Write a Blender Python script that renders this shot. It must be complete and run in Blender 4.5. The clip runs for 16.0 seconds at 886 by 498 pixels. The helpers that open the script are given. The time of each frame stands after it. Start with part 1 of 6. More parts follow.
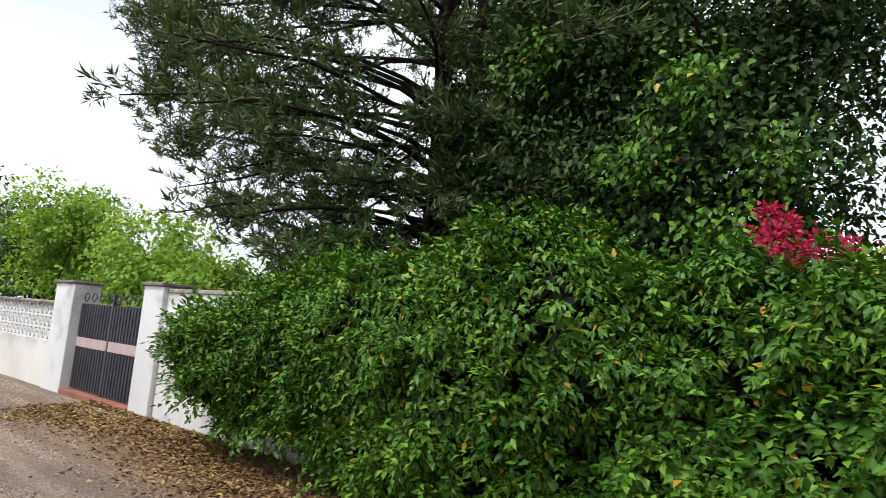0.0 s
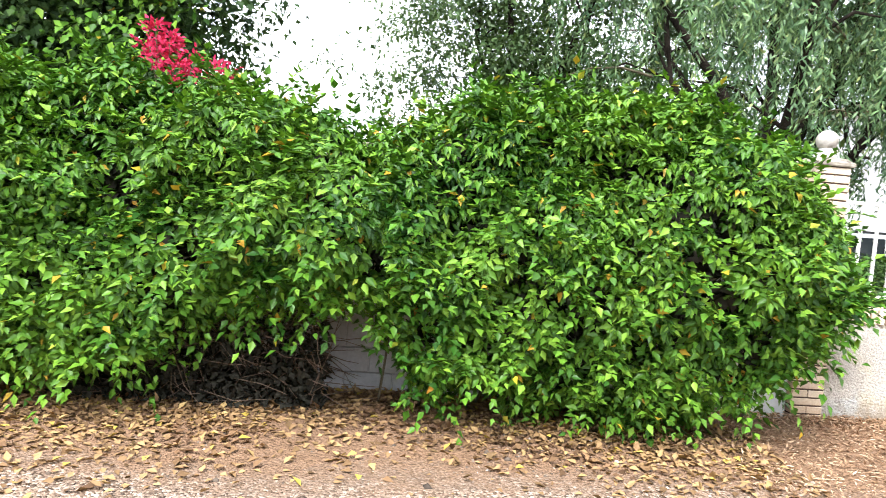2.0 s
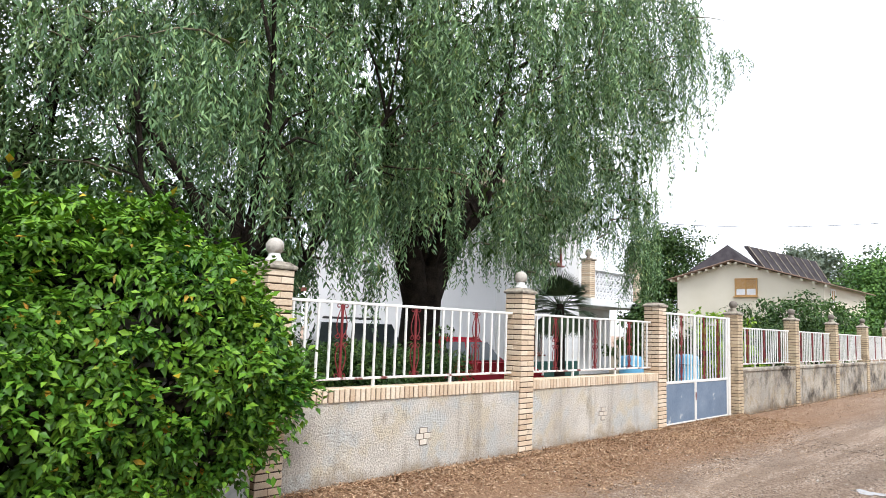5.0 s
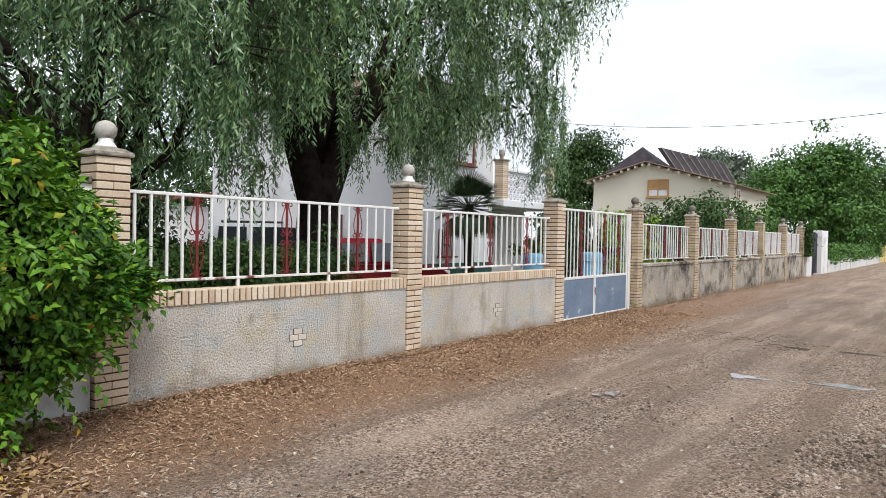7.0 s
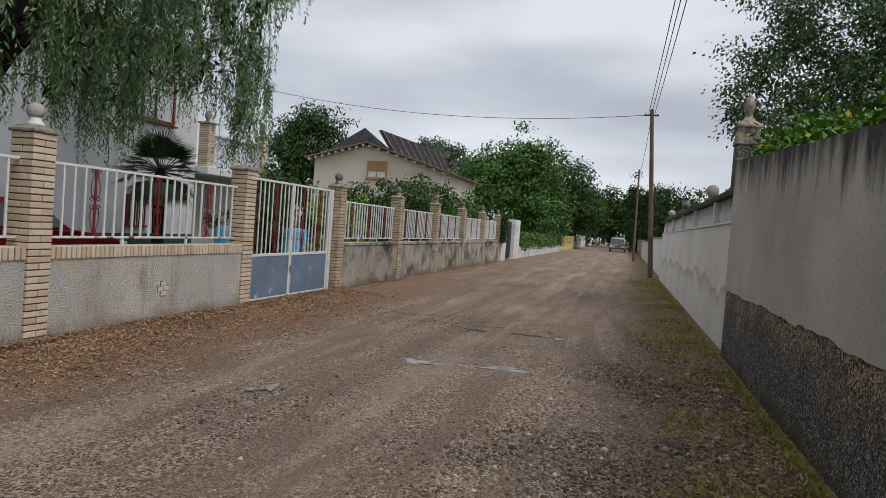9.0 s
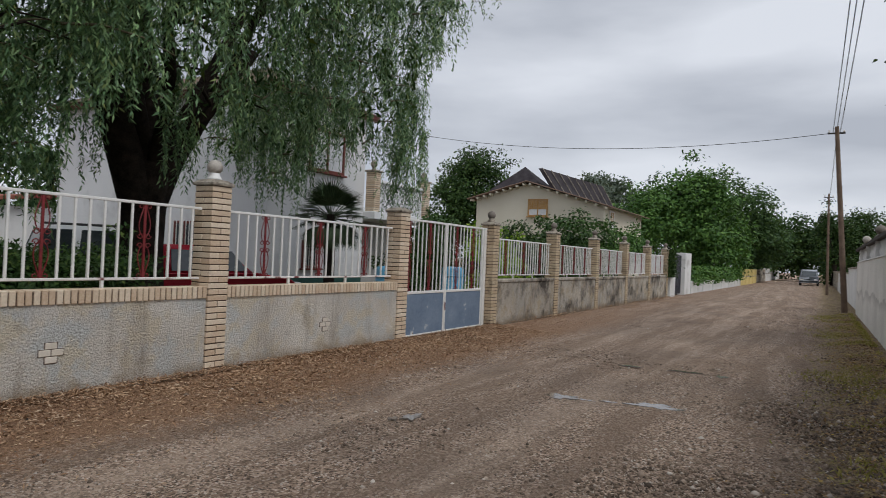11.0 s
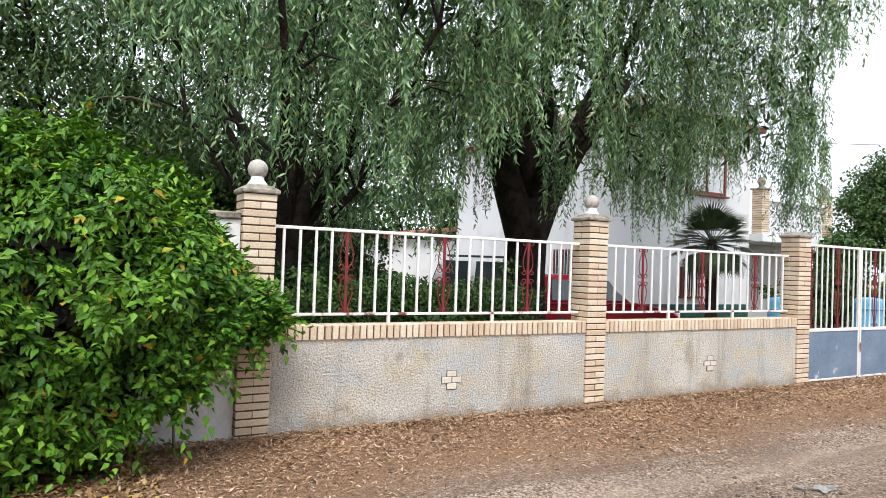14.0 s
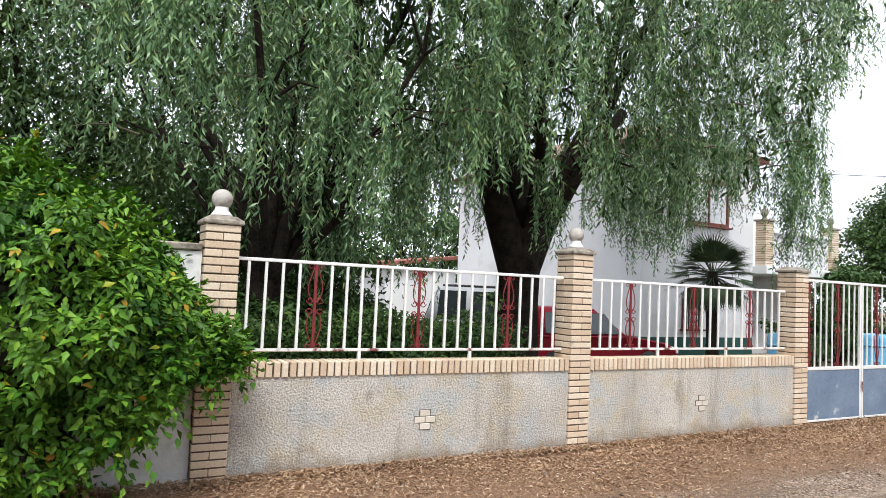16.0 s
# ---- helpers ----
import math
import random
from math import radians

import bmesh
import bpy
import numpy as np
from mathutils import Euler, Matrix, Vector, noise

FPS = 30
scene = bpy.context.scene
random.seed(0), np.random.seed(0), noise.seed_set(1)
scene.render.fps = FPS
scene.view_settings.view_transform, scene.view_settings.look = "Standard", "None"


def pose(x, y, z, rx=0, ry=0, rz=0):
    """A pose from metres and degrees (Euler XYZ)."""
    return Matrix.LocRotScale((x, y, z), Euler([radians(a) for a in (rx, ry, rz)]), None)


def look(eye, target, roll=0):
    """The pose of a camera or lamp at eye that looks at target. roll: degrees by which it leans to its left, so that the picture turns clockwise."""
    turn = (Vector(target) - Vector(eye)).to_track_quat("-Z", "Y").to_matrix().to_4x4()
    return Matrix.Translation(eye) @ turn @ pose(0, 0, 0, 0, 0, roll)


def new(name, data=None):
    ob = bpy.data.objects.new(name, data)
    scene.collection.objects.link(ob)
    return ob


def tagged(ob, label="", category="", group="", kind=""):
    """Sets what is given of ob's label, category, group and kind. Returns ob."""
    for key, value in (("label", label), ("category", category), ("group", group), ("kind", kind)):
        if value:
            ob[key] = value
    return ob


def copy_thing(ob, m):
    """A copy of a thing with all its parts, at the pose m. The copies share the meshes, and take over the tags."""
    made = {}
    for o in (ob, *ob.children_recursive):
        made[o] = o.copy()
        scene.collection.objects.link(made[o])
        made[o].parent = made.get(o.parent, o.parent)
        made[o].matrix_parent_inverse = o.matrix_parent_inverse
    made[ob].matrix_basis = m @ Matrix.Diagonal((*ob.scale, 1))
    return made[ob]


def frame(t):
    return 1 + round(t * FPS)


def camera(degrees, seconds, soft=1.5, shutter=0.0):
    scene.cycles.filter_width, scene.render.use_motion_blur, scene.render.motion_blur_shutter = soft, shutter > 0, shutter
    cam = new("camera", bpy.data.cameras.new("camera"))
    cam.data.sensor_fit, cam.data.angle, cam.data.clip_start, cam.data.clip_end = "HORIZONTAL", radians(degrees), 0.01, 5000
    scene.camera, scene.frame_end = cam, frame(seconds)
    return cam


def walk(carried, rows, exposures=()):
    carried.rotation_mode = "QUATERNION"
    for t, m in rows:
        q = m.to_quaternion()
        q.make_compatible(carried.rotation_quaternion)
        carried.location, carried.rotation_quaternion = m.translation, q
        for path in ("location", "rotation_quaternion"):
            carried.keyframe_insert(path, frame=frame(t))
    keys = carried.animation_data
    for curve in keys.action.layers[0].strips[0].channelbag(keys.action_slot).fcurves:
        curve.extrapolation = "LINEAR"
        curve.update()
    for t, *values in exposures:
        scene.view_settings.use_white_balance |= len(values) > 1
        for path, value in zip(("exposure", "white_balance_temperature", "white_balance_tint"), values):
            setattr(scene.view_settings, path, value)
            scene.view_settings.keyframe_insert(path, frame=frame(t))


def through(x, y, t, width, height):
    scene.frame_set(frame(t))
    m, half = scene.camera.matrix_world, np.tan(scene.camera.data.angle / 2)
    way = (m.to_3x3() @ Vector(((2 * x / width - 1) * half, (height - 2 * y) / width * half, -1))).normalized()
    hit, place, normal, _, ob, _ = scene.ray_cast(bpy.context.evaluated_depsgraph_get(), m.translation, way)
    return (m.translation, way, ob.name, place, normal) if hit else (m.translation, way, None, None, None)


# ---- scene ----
cam = camera(66.4, 16.0, soft=0.85, shutter=0.07)
PATH = [
    (0, (0.55, 0.313, 1.689), (-0.778, 1.786, 1.95), 5.1),
    (0.5, (0.513, 0.114, 1.625), (-0.404, 1.883, 1.791), 4.6),
    (1, (0.609, -0.006, 1.611), (-0.014, 1.894, 1.577), 4.2),
    (1.5, (0.793, -0.095, 1.644), (0.485, 1.875, 1.496), 4.5),
    (2, (0.822, -0.073, 1.615), (1.043, 1.911, 1.494), 5.0),
    (2.5, (0.754, -0.045, 1.641), (1.359, 1.854, 1.482), 4.3),
    (3, (0.751, -0.01, 1.613), (1.575, 1.808, 1.488), 3.5),
    (3.5, (0.763, -0.04, 1.682), (1.793, 1.668, 1.836), 5.0),
    (4, (0.797, 0.012, 1.655), (1.96, 1.601, 2.008), 3.9),
    (4.5, (0.957, -0.336, 1.796), (2.263, 1.154, 2.073), 2.9),
    (4.7, (0.998, -0.375, 1.782), (2.37, 1.055, 2.049), 2.5),
    (6.8, (1.734, -0.432, 1.601), (3.296, 0.817, 1.592), 2.3),
    (7, (1.87, -0.465, 1.621), (3.451, 0.759, 1.583), 1.0),
    (7.5, (2.215, -0.577, 1.59), (3.81, 0.628, 1.527), 5.2),
    (8, (2.555, -0.566, 1.604), (4.303, 0.405, 1.577), 5.1),
    (8.5, (2.87, -0.579, 1.6), (4.761, 0.07, 1.548), 4.2),
    (8.7, (2.96, -0.569, 1.597), (4.892, -0.056, 1.529), 4.2),
    (10.8, (3.056, -0.935, 1.563), (4.877, -0.109, 1.576), 2.4),
    (11, (3.047, -0.914, 1.548), (4.793, 0.061, 1.567), 2.5),
    (11.5, (2.955, -0.838, 1.604), (4.506, 0.424, 1.631), 2.7),
    (12, (2.92, -0.784, 1.63), (4.299, 0.66, 1.74), 3.2),
    (12.5, (2.884, -0.784, 1.629), (4.128, 0.772, 1.798), 1.9),
    (13, (2.878, -0.815, 1.64), (3.954, 0.863, 1.801), 1.3),
    (13.5, (2.965, -0.811, 1.613), (3.916, 0.945, 1.718), 0.5),
    (14, (3.18, -0.73, 1.686), (4.174, 1.004, 1.729), 2.0),
    (14.5, (3.403, -0.692, 1.629), (4.487, 0.989, 1.661), 1.3),
    (15, (3.582, -0.686, 1.709), (4.598, 1.035, 1.628), 3.3),
    (15.5, (3.65, -0.736, 1.786), (4.608, 1.02, 1.811), 5.8),
    (16, (3.608, -0.695, 1.777), (4.574, 1.052, 1.898), 2.6),
]
EXPOSURES = [(0.0, 0.55), (0.5, 0.4), (1.0, 1.85), (1.5, 1.95), (2.0, 1.95), (2.5, 1.92), (3.0, 1.7), (3.5, 1.35), (4.5, 1.05), (7.0, 0.45), (7.5, 0.28), (8.5, -0.38), (11.0, -0.5), (12.0, 0.05), (12.5, 0.3), (13.0, 0.65), (13.5, 0.82), (14.5, 0.9), (16.0, 0.78)]
walk(cam, [(t, look(eye, target, roll)) for t, eye, target, roll in PATH], EXPOSURES)

# ---- world and light ----
world = bpy.data.worlds.new("overcast")
world.use_nodes = True
scene.world = world
wn, wl = world.node_tree.nodes, world.node_tree.links
wn.clear()
w_out = wn.new("ShaderNodeOutputWorld")
w_bg = wn.new("ShaderNodeBackground")
w_sky = wn.new("ShaderNodeTexSky")
w_sky.sky_type, w_sky.sun_disc = "NISHITA", False
w_sky.sun_elevation, w_sky.sun_rotation = radians(55), radians(200)
w_dim = wn.new("ShaderNodeVectorMath")
w_dim.operation = "SCALE"
w_dim.inputs["Scale"].default_value = 0.1
w_co = wn.new("ShaderNodeTexCoord")
w_map = wn.new("ShaderNodeMapping")
w_map.inputs["Scale"].default_value = (1.1, 1.1, 4.2)
w_noise = wn.new("ShaderNodeTexNoise")
w_noise.inputs["Scale"].default_value, w_noise.inputs["Detail"].default_value = 2.0, 6
w_noise.inputs["Roughness"].default_value = 0.45
w_ramp = wn.new("ShaderNodeValToRGB")
w_ramp.color_ramp.elements[0].position, w_ramp.color_ramp.elements[0].color = 0.36, (0.65, 0.695, 0.79, 1)
w_ramp.color_ramp.elements[1].position, w_ramp.color_ramp.elements[1].color = 0.64, (1.06, 1.11, 1.21, 1)
w_mix = wn.new("ShaderNodeMixRGB")
w_mix.inputs["Fac"].default_value = 0.93
wl.new(w_co.outputs["Generated"], w_map.inputs["Vector"])
wl.new(w_map.outputs["Vector"], w_noise.inputs["Vector"])
wl.new(w_noise.outputs["Fac"], w_ramp.inputs["Fac"])
wl.new(w_sky.outputs["Color"], w_dim.inputs[0])
wl.new(w_dim.outputs["Vector"], w_mix.inputs["Color1"])
wl.new(w_ramp.outputs["Color"], w_mix.inputs["Color2"])
wl.new(w_mix.outputs["Color"], w_bg.inputs["Color"])
w_bg.inputs["Strength"].default_value = 1.0
wl.new(w_bg.outputs["Background"], w_out.inputs["Surface"])

sun = new("sun", bpy.data.lights.new("sun", "SUN"))
sun.data.energy, sun.data.angle, sun.data.color = 1.9, radians(22), (1.0, 0.99, 0.96)
sun.matrix_world = look((-6, -14, 22), (0, 0, 0))


# ---- materials ----
def ramp_node(nt, fac, stops):
    r = nt.nodes.new("ShaderNodeValToRGB")
    els = r.color_ramp.elements
    while len(els) < len(stops):
        els.new(0.5)
    for e, (p, c) in zip(els, stops):
        e.position, e.color = p, (*c, 1)
    nt.links.new(fac, r.inputs["Fac"])
    return r.outputs["Color"]


def noise_node(nt, vec, scale, detail=4, rough=0.55):
    n = nt.nodes.new("ShaderNodeTexNoise")
    n.inputs["Scale"].default_value, n.inputs["Detail"].default_value, n.inputs["Roughness"].default_value = scale, detail, rough
    nt.links.new(vec, n.inputs["Vector"])
    return n.outputs["Fac"]


def mixc(nt, fac, a, b, mode="MIX"):
    m = nt.nodes.new("ShaderNodeMixRGB")
    m.blend_type = mode
    for sock, v in ((m.inputs["Fac"], fac), (m.inputs["Color1"], a), (m.inputs["Color2"], b)):
        if isinstance(v, (int, float)):
            sock.default_value = v
        elif isinstance(v, tuple):
            sock.default_value = (*v, 1)
        else:
            nt.links.new(v, sock)
    return m.outputs["Color"]


def math_node(nt, op, a, b=0.0, clamp=False):
    m = nt.nodes.new("ShaderNodeMath")
    m.operation, m.use_clamp = op, clamp
    for sock, v in ((m.inputs[0], a), (m.inputs[1], b)):
        if isinstance(v, (int, float)):
            sock.default_value = v
        else:
            nt.links.new(v, sock)
    return m.outputs[0]


def base_mat(name, rough=0.8, metal=0.0, spec=0.5):
    m = bpy.data.materials.new(name)
    m.use_nodes = True
    nt = m.node_tree
    b = nt.nodes["Principled BSDF"]
    b.inputs["Roughness"].default_value, b.inputs["Metallic"].default_value = rough, metal
    b.inputs["Specular IOR Level"].default_value = spec
    co = nt.nodes.new("ShaderNodeTexCoord").outputs["Object"]
    return m, nt, b, co


def bump(nt, b, height, strength=0.4, dist=0.01):
    n = nt.nodes.new("ShaderNodeBump")
    n.inputs["Strength"].default_value, n.inputs["Distance"].default_value = strength, dist
    nt.links.new(height, n.inputs["Height"])
    nt.links.new(n.outputs["Normal"], b.inputs["Normal"])


def mottled(name, dark, light, scale=3.0, fine=40.0, rough=0.8, metal=0.0, bump_s=0.3, bump_d=0.004, stain=None, stain_scale=1.2, stain_lo=0.55, stain_hi=0.7, spec=0.4, streak=False):
    """Two-scale mottling between two colours, a fine relief and, where given, stains of a third colour."""
    m, nt, b, co = base_mat(name, rough, metal, spec)
    big, small = noise_node(nt, co, scale), noise_node(nt, co, fine, 3)
    fac = math_node(nt, "ADD", math_node(nt, "MULTIPLY", big, 0.6), math_node(nt, "MULTIPLY", small, 0.4))
    col = ramp_node(nt, fac, [(0.35, dark), (0.65, light)])
    if stain:
        v = co
        if streak:
            mp = nt.nodes.new("ShaderNodeMapping")
            mp.inputs["Scale"].default_value = (1.0, 1.0, 0.22)
            nt.links.new(co, mp.inputs["Vector"])
            v = mp.outputs["Vector"]
        s = ramp_node(nt, noise_node(nt, v, stain_scale, 6, 0.65), [(stain_lo, (0, 0, 0)), (stain_hi, (1, 1, 1))])
        col = mixc(nt, s, col, stain)
    nt.links.new(col, b.inputs["Base Color"])
    bump(nt, b, small, bump_s, bump_d)
    return m


def leaf_mat(name, stops, rough=0.45, spec=0.35, through=0.25):
    """A leaf: colour by the single leaf, some light passing through."""
    m, nt, b, co = base_mat(name, rough, 0.0, spec)
    g = nt.nodes.new("ShaderNodeNewGeometry")
    col = ramp_node(nt, g.outputs["Random Per Island"], stops)
    col = mixc(nt, 0.25, col, ramp_node(nt, noise_node(nt, co, 1.3, 3), [(0.35, stops[0][1]), (0.65, stops[len(stops) // 2][1])]))
    nt.links.new(col, b.inputs["Base Color"])
    tr = nt.nodes.new("ShaderNodeBsdfTranslucent")
    nt.links.new(mixc(nt, 1.0, col, (1.0, 1.0, 0.45), "MULTIPLY"), tr.inputs["Color"])
    mx = nt.nodes.new("ShaderNodeMixShader")
    mx.inputs["Fac"].default_value = through
    out = nt.nodes["Material Output"]
    nt.links.new(b.outputs["BSDF"], mx.inputs[1])
    nt.links.new(tr.outputs["BSDF"], mx.inputs[2])
    nt.links.new(mx.outputs["Shader"], out.inputs["Surface"])
    return m


def brick_mat(name, a, b_, c, stain=(0.05, 0.045, 0.04), stain_lo=0.62):
    m, nt, b, co = base_mat(name, 0.85, 0, 0.3)
    oi = nt.nodes.new("ShaderNodeObjectInfo")
    col = ramp_node(nt, oi.outputs["Random"], [(0.0, a), (0.5, b_), (1.0, c)])
    geo = nt.nodes.new("ShaderNodeNewGeometry").outputs["Position"]
    col = mixc(nt, 0.35, col, ramp_node(nt, noise_node(nt, geo, 60, 3), [(0.3, (0.75 * a[0], 0.75 * a[1], 0.75 * a[2])), (0.7, c)]))
    s = ramp_node(nt, noise_node(nt, geo, 3.5, 6, 0.7), [(stain_lo, (0, 0, 0)), (stain_lo + 0.16, (1, 1, 1))])
    col = mixc(nt, math_node(nt, "MULTIPLY", s, 0.55), col, stain)
    nt.links.new(col, b.inputs["Base Color"])
    bump(nt, b, noise_node(nt, geo, 120, 3), 0.35, 0.003)
    return m


def ground_mat():
    m, nt, b, co = base_mat("gravel_road", 0.95, 0, 0.25)
    sep = nt.nodes.new("ShaderNodeSeparateXYZ")
    nt.links.new(co, sep.inputs[0])
    x, y = sep.outputs["X"], sep.outputs["Y"]
    mp = nt.nodes.new("ShaderNodeMapping")
    mp.inputs["Scale"].default_value = (0.16, 1.6, 1.0)
    nt.links.new(co, mp.inputs["Vector"])
    ruts = noise_node(nt, mp.outputs["Vector"], 1.5, 5, 0.6)
    big, mid, fine = noise_node(nt, co, 0.45, 5), noise_node(nt, co, 5.0, 5, 0.65), noise_node(nt, co, 55, 4, 0.7)
    vor = nt.nodes.new("ShaderNodeTexVoronoi")
    vor.inputs["Scale"].default_value = 62
    nt.links.new(co, vor.inputs["Vector"])
    vcol = nt.nodes.new("ShaderNodeSeparateColor")
    nt.links.new(vor.outputs["Color"], vcol.inputs["Color"])
    stones = ramp_node(nt, vcol.outputs["Red"], [(0.0, (0.035, 0.025, 0.02)), (0.3, (0.23, 0.155, 0.11)), (0.6, (0.46, 0.33, 0.245)), (0.9, (0.66, 0.515, 0.41)), (1.0, (0.82, 0.74, 0.66))])
    dust = ramp_node(nt, mid, [(0.3, (0.41, 0.275, 0.19)), (0.7, (0.62, 0.435, 0.31))])
    col = mixc(nt, ramp_node(nt, fine, [(0.3, (0.45,) * 3), (0.52, (1.0,) * 3)]), dust, stones)
    # smooth, paler wheel tracks that run along the lane
    wob = math_node(nt, "MULTIPLY", math_node(nt, "SUBTRACT", noise_node(nt, co, 0.25, 2), 0.5), 1.2)
    yy = math_node(nt, "ADD", y, wob)
    for centre in (3.05, 1.35):
        d = math_node(nt, "ABSOLUTE", math_node(nt, "SUBTRACT", yy, centre))
        t = math_node(nt, "SUBTRACT", 1.0, math_node(nt, "MULTIPLY", d, 2.6), True)
        col = mixc(nt, math_node(nt, "MULTIPLY", t, math_node(nt, "MULTIPLY", mid, 0.9)), col, (0.58, 0.445, 0.345))
    col = mixc(nt, math_node(nt, "MULTIPLY", ramp_node(nt, ruts, [(0.45, (0, 0, 0)), (0.58, (1, 1, 1))]), 0.65), col, ramp_node(nt, fine, [(0.35, (0.15, 0.10, 0.072)), (0.65, (0.37, 0.265, 0.19))]))
    damp = ramp_node(nt, big, [(0.46, (0, 0, 0)), (0.62, (1, 1, 1))])
    col = mixc(nt, math_node(nt, "MULTIPLY", damp, 0.3), col, (0.15, 0.122, 0.105))
    # brown litter mould along the walls of the north side
    edge = math_node(nt, "ADD", math_node(nt, "ADD", y, math_node(nt, "MULTIPLY", math_node(nt, "SUBTRACT", mid, 0.5), 1.0)), math_node(nt, "MULTIPLY", math_node(nt, "SUBTRACT", big, 0.5), 1.2))
    lit = ramp_node(nt, math_node(nt, "SUBTRACT", edge, 3.4), [(0.1, (0, 0, 0)), (0.75, (1, 1, 1))])
    far = ramp_node(nt, math_node(nt, "MULTIPLY", x, 0.02), [(0.3, (1, 1, 1)), (0.55, (0.15,) * 3)])
    lit = mixc(nt, 1.0, lit, far, "MULTIPLY")
    lit = mixc(nt, 1.0, lit, ramp_node(nt, math_node(nt, "MULTIPLY", math_node(nt, "ADD", x, 12.0), 0.2), [(0.1, (0, 0, 0)), (0.8, (1, 1, 1))]), "MULTIPLY")
    col = mixc(nt, lit, col, ramp_node(nt, fine, [(0.3, (0.19, 0.105, 0.062)), (0.7, (0.48, 0.30, 0.185))]))
    # weeds and moss on the southern verge
    ve = math_node(nt, "ADD", math_node(nt, "MULTIPLY", y, -1.0), math_node(nt, "MULTIPLY", math_node(nt, "SUBTRACT", mid, 0.5), 1.3))
    vf = ramp_node(nt, math_node(nt, "SUBTRACT", ve, 0.75), [(0.0, (0, 0, 0)), (0.5, (1, 1, 1))])
    col = mixc(nt, math_node(nt, "MULTIPLY", vf, 0.8), col, ramp_node(nt, math_node(nt, "ADD", math_node(nt, "MULTIPLY", mid, 0.55), math_node(nt, "MULTIPLY", fine, 0.45)), [(0.40, (0.085, 0.055, 0.04)), (0.47, (0.24, 0.165, 0.105)), (0.54, (0.36, 0.275, 0.14)), (0.62, (0.50, 0.42, 0.15))]))
    nt.links.new(col, b.inputs["Base Color"])
    h = math_node(nt, "ADD", math_node(nt, "MULTIPLY", vor.outputs["Distance"], -0.8), fine)
    bump(nt, b, h, 1.0, 0.03)
    return m


def stucco_mat(name, dark, light, cool, warm, stain, stain_lo, foot):
    """Thrown stucco: coarse grain, cool and warm patches, darker hollows, stains and a splashed foot."""
    m, nt, b, co = base_mat(name, 0.97, 0, 0.2)
    big, mid, fine = noise_node(nt, co, 0.9, 4), noise_node(nt, co, 3.2, 5, 0.65), noise_node(nt, co, 46, 5, 0.65)
    col = ramp_node(nt, big, [(0.35, dark), (0.65, light)])
    col = mixc(nt, math_node(nt, "MULTIPLY", ramp_node(nt, noise_node(nt, co, 2.1, 4), [(0.48, (0, 0, 0)), (0.6, (1, 1, 1))]), 0.6), col, cool)
    col = mixc(nt, math_node(nt, "MULTIPLY", ramp_node(nt, mid, [(0.5, (0, 0, 0)), (0.62, (1, 1, 1))]), 0.75), col, warm)
    col = mixc(nt, ramp_node(nt, noise_node(nt, co, 1.5, 7, 0.7), [(stain_lo, (0, 0, 0)), (stain_lo + 0.17, (1, 1, 1))]), col, stain)
    mp = nt.nodes.new("ShaderNodeMapping")
    mp.inputs["Scale"].default_value = (1.0, 1.0, 0.16)
    nt.links.new(co, mp.inputs["Vector"])
    run = noise_node(nt, mp.outputs["Vector"], 2.6, 6, 0.7)
    col = mixc(nt, math_node(nt, "MULTIPLY", ramp_node(nt, run, [(0.54, (0, 0, 0)), (0.68, (1, 1, 1))]), 0.6), col, stain)
    # darker where the grain noise is low
    col = mixc(nt, 1.0, col, ramp_node(nt, fine, [(0.32, (0.62, 0.60, 0.57)), (0.54, (1, 1, 1))]), "MULTIPLY")
    sep = nt.nodes.new("ShaderNodeSeparateXYZ")
    nt.links.new(co, sep.inputs[0])
    low = math_node(nt, "ADD", math_node(nt, "MULTIPLY", sep.outputs["Z"], -2.2), math_node(nt, "MULTIPLY", mid, 0.9))
    col = mixc(nt, ramp_node(nt, low, [(0.02, (0, 0, 0)), (0.42, (0.85,) * 3)]), col, foot)
    nt.links.new(col, b.inputs["Base Color"])
    bump(nt, b, fine, 1.0, 0.032)
    return m


def streaked_wall_mat():
    """Grey cement with dirt that has run down from the top of the wall."""
    m, nt, b, co = base_mat("grey_cement_render", 0.95, 0, 0.25)
    col = ramp_node(nt, noise_node(nt, co, 0.8, 5), [(0.35, (0.46, 0.43, 0.385)), (0.65, (0.63, 0.595, 0.54))])
    sep = nt.nodes.new("ShaderNodeSeparateXYZ")
    nt.links.new(co, sep.inputs[0])
    mp = nt.nodes.new("ShaderNodeMapping")
    mp.inputs["Scale"].default_value = (1.0, 1.0, 0.14)
    nt.links.new(co, mp.inputs["Vector"])
    run = noise_node(nt, mp.outputs["Vector"], 4.5, 8, 0.7)
    under = math_node(nt, "SUBTRACT", sep.outputs["Z"], math_node(nt, "ADD", math_node(nt, "MULTIPLY", sep.outputs["X"], 0.076), 1.81))
    s = math_node(nt, "ADD", math_node(nt, "MULTIPLY", under, 0.75), math_node(nt, "MULTIPLY", run, 1.25))
    col = mixc(nt, ramp_node(nt, s, [(0.34, (0, 0, 0)), (0.64, (0.95,) * 3)]), col, (0.055, 0.048, 0.045))
    fine = noise_node(nt, co, 40, 4)
    col = mixc(nt, 1.0, col, ramp_node(nt, fine, [(0.3, (0.8,) * 3), (0.6, (1, 1, 1))]), "MULTIPLY")
    nt.links.new(col, b.inputs["Base Color"])
    bump(nt, b, fine, 0.6, 0.008)
    return m


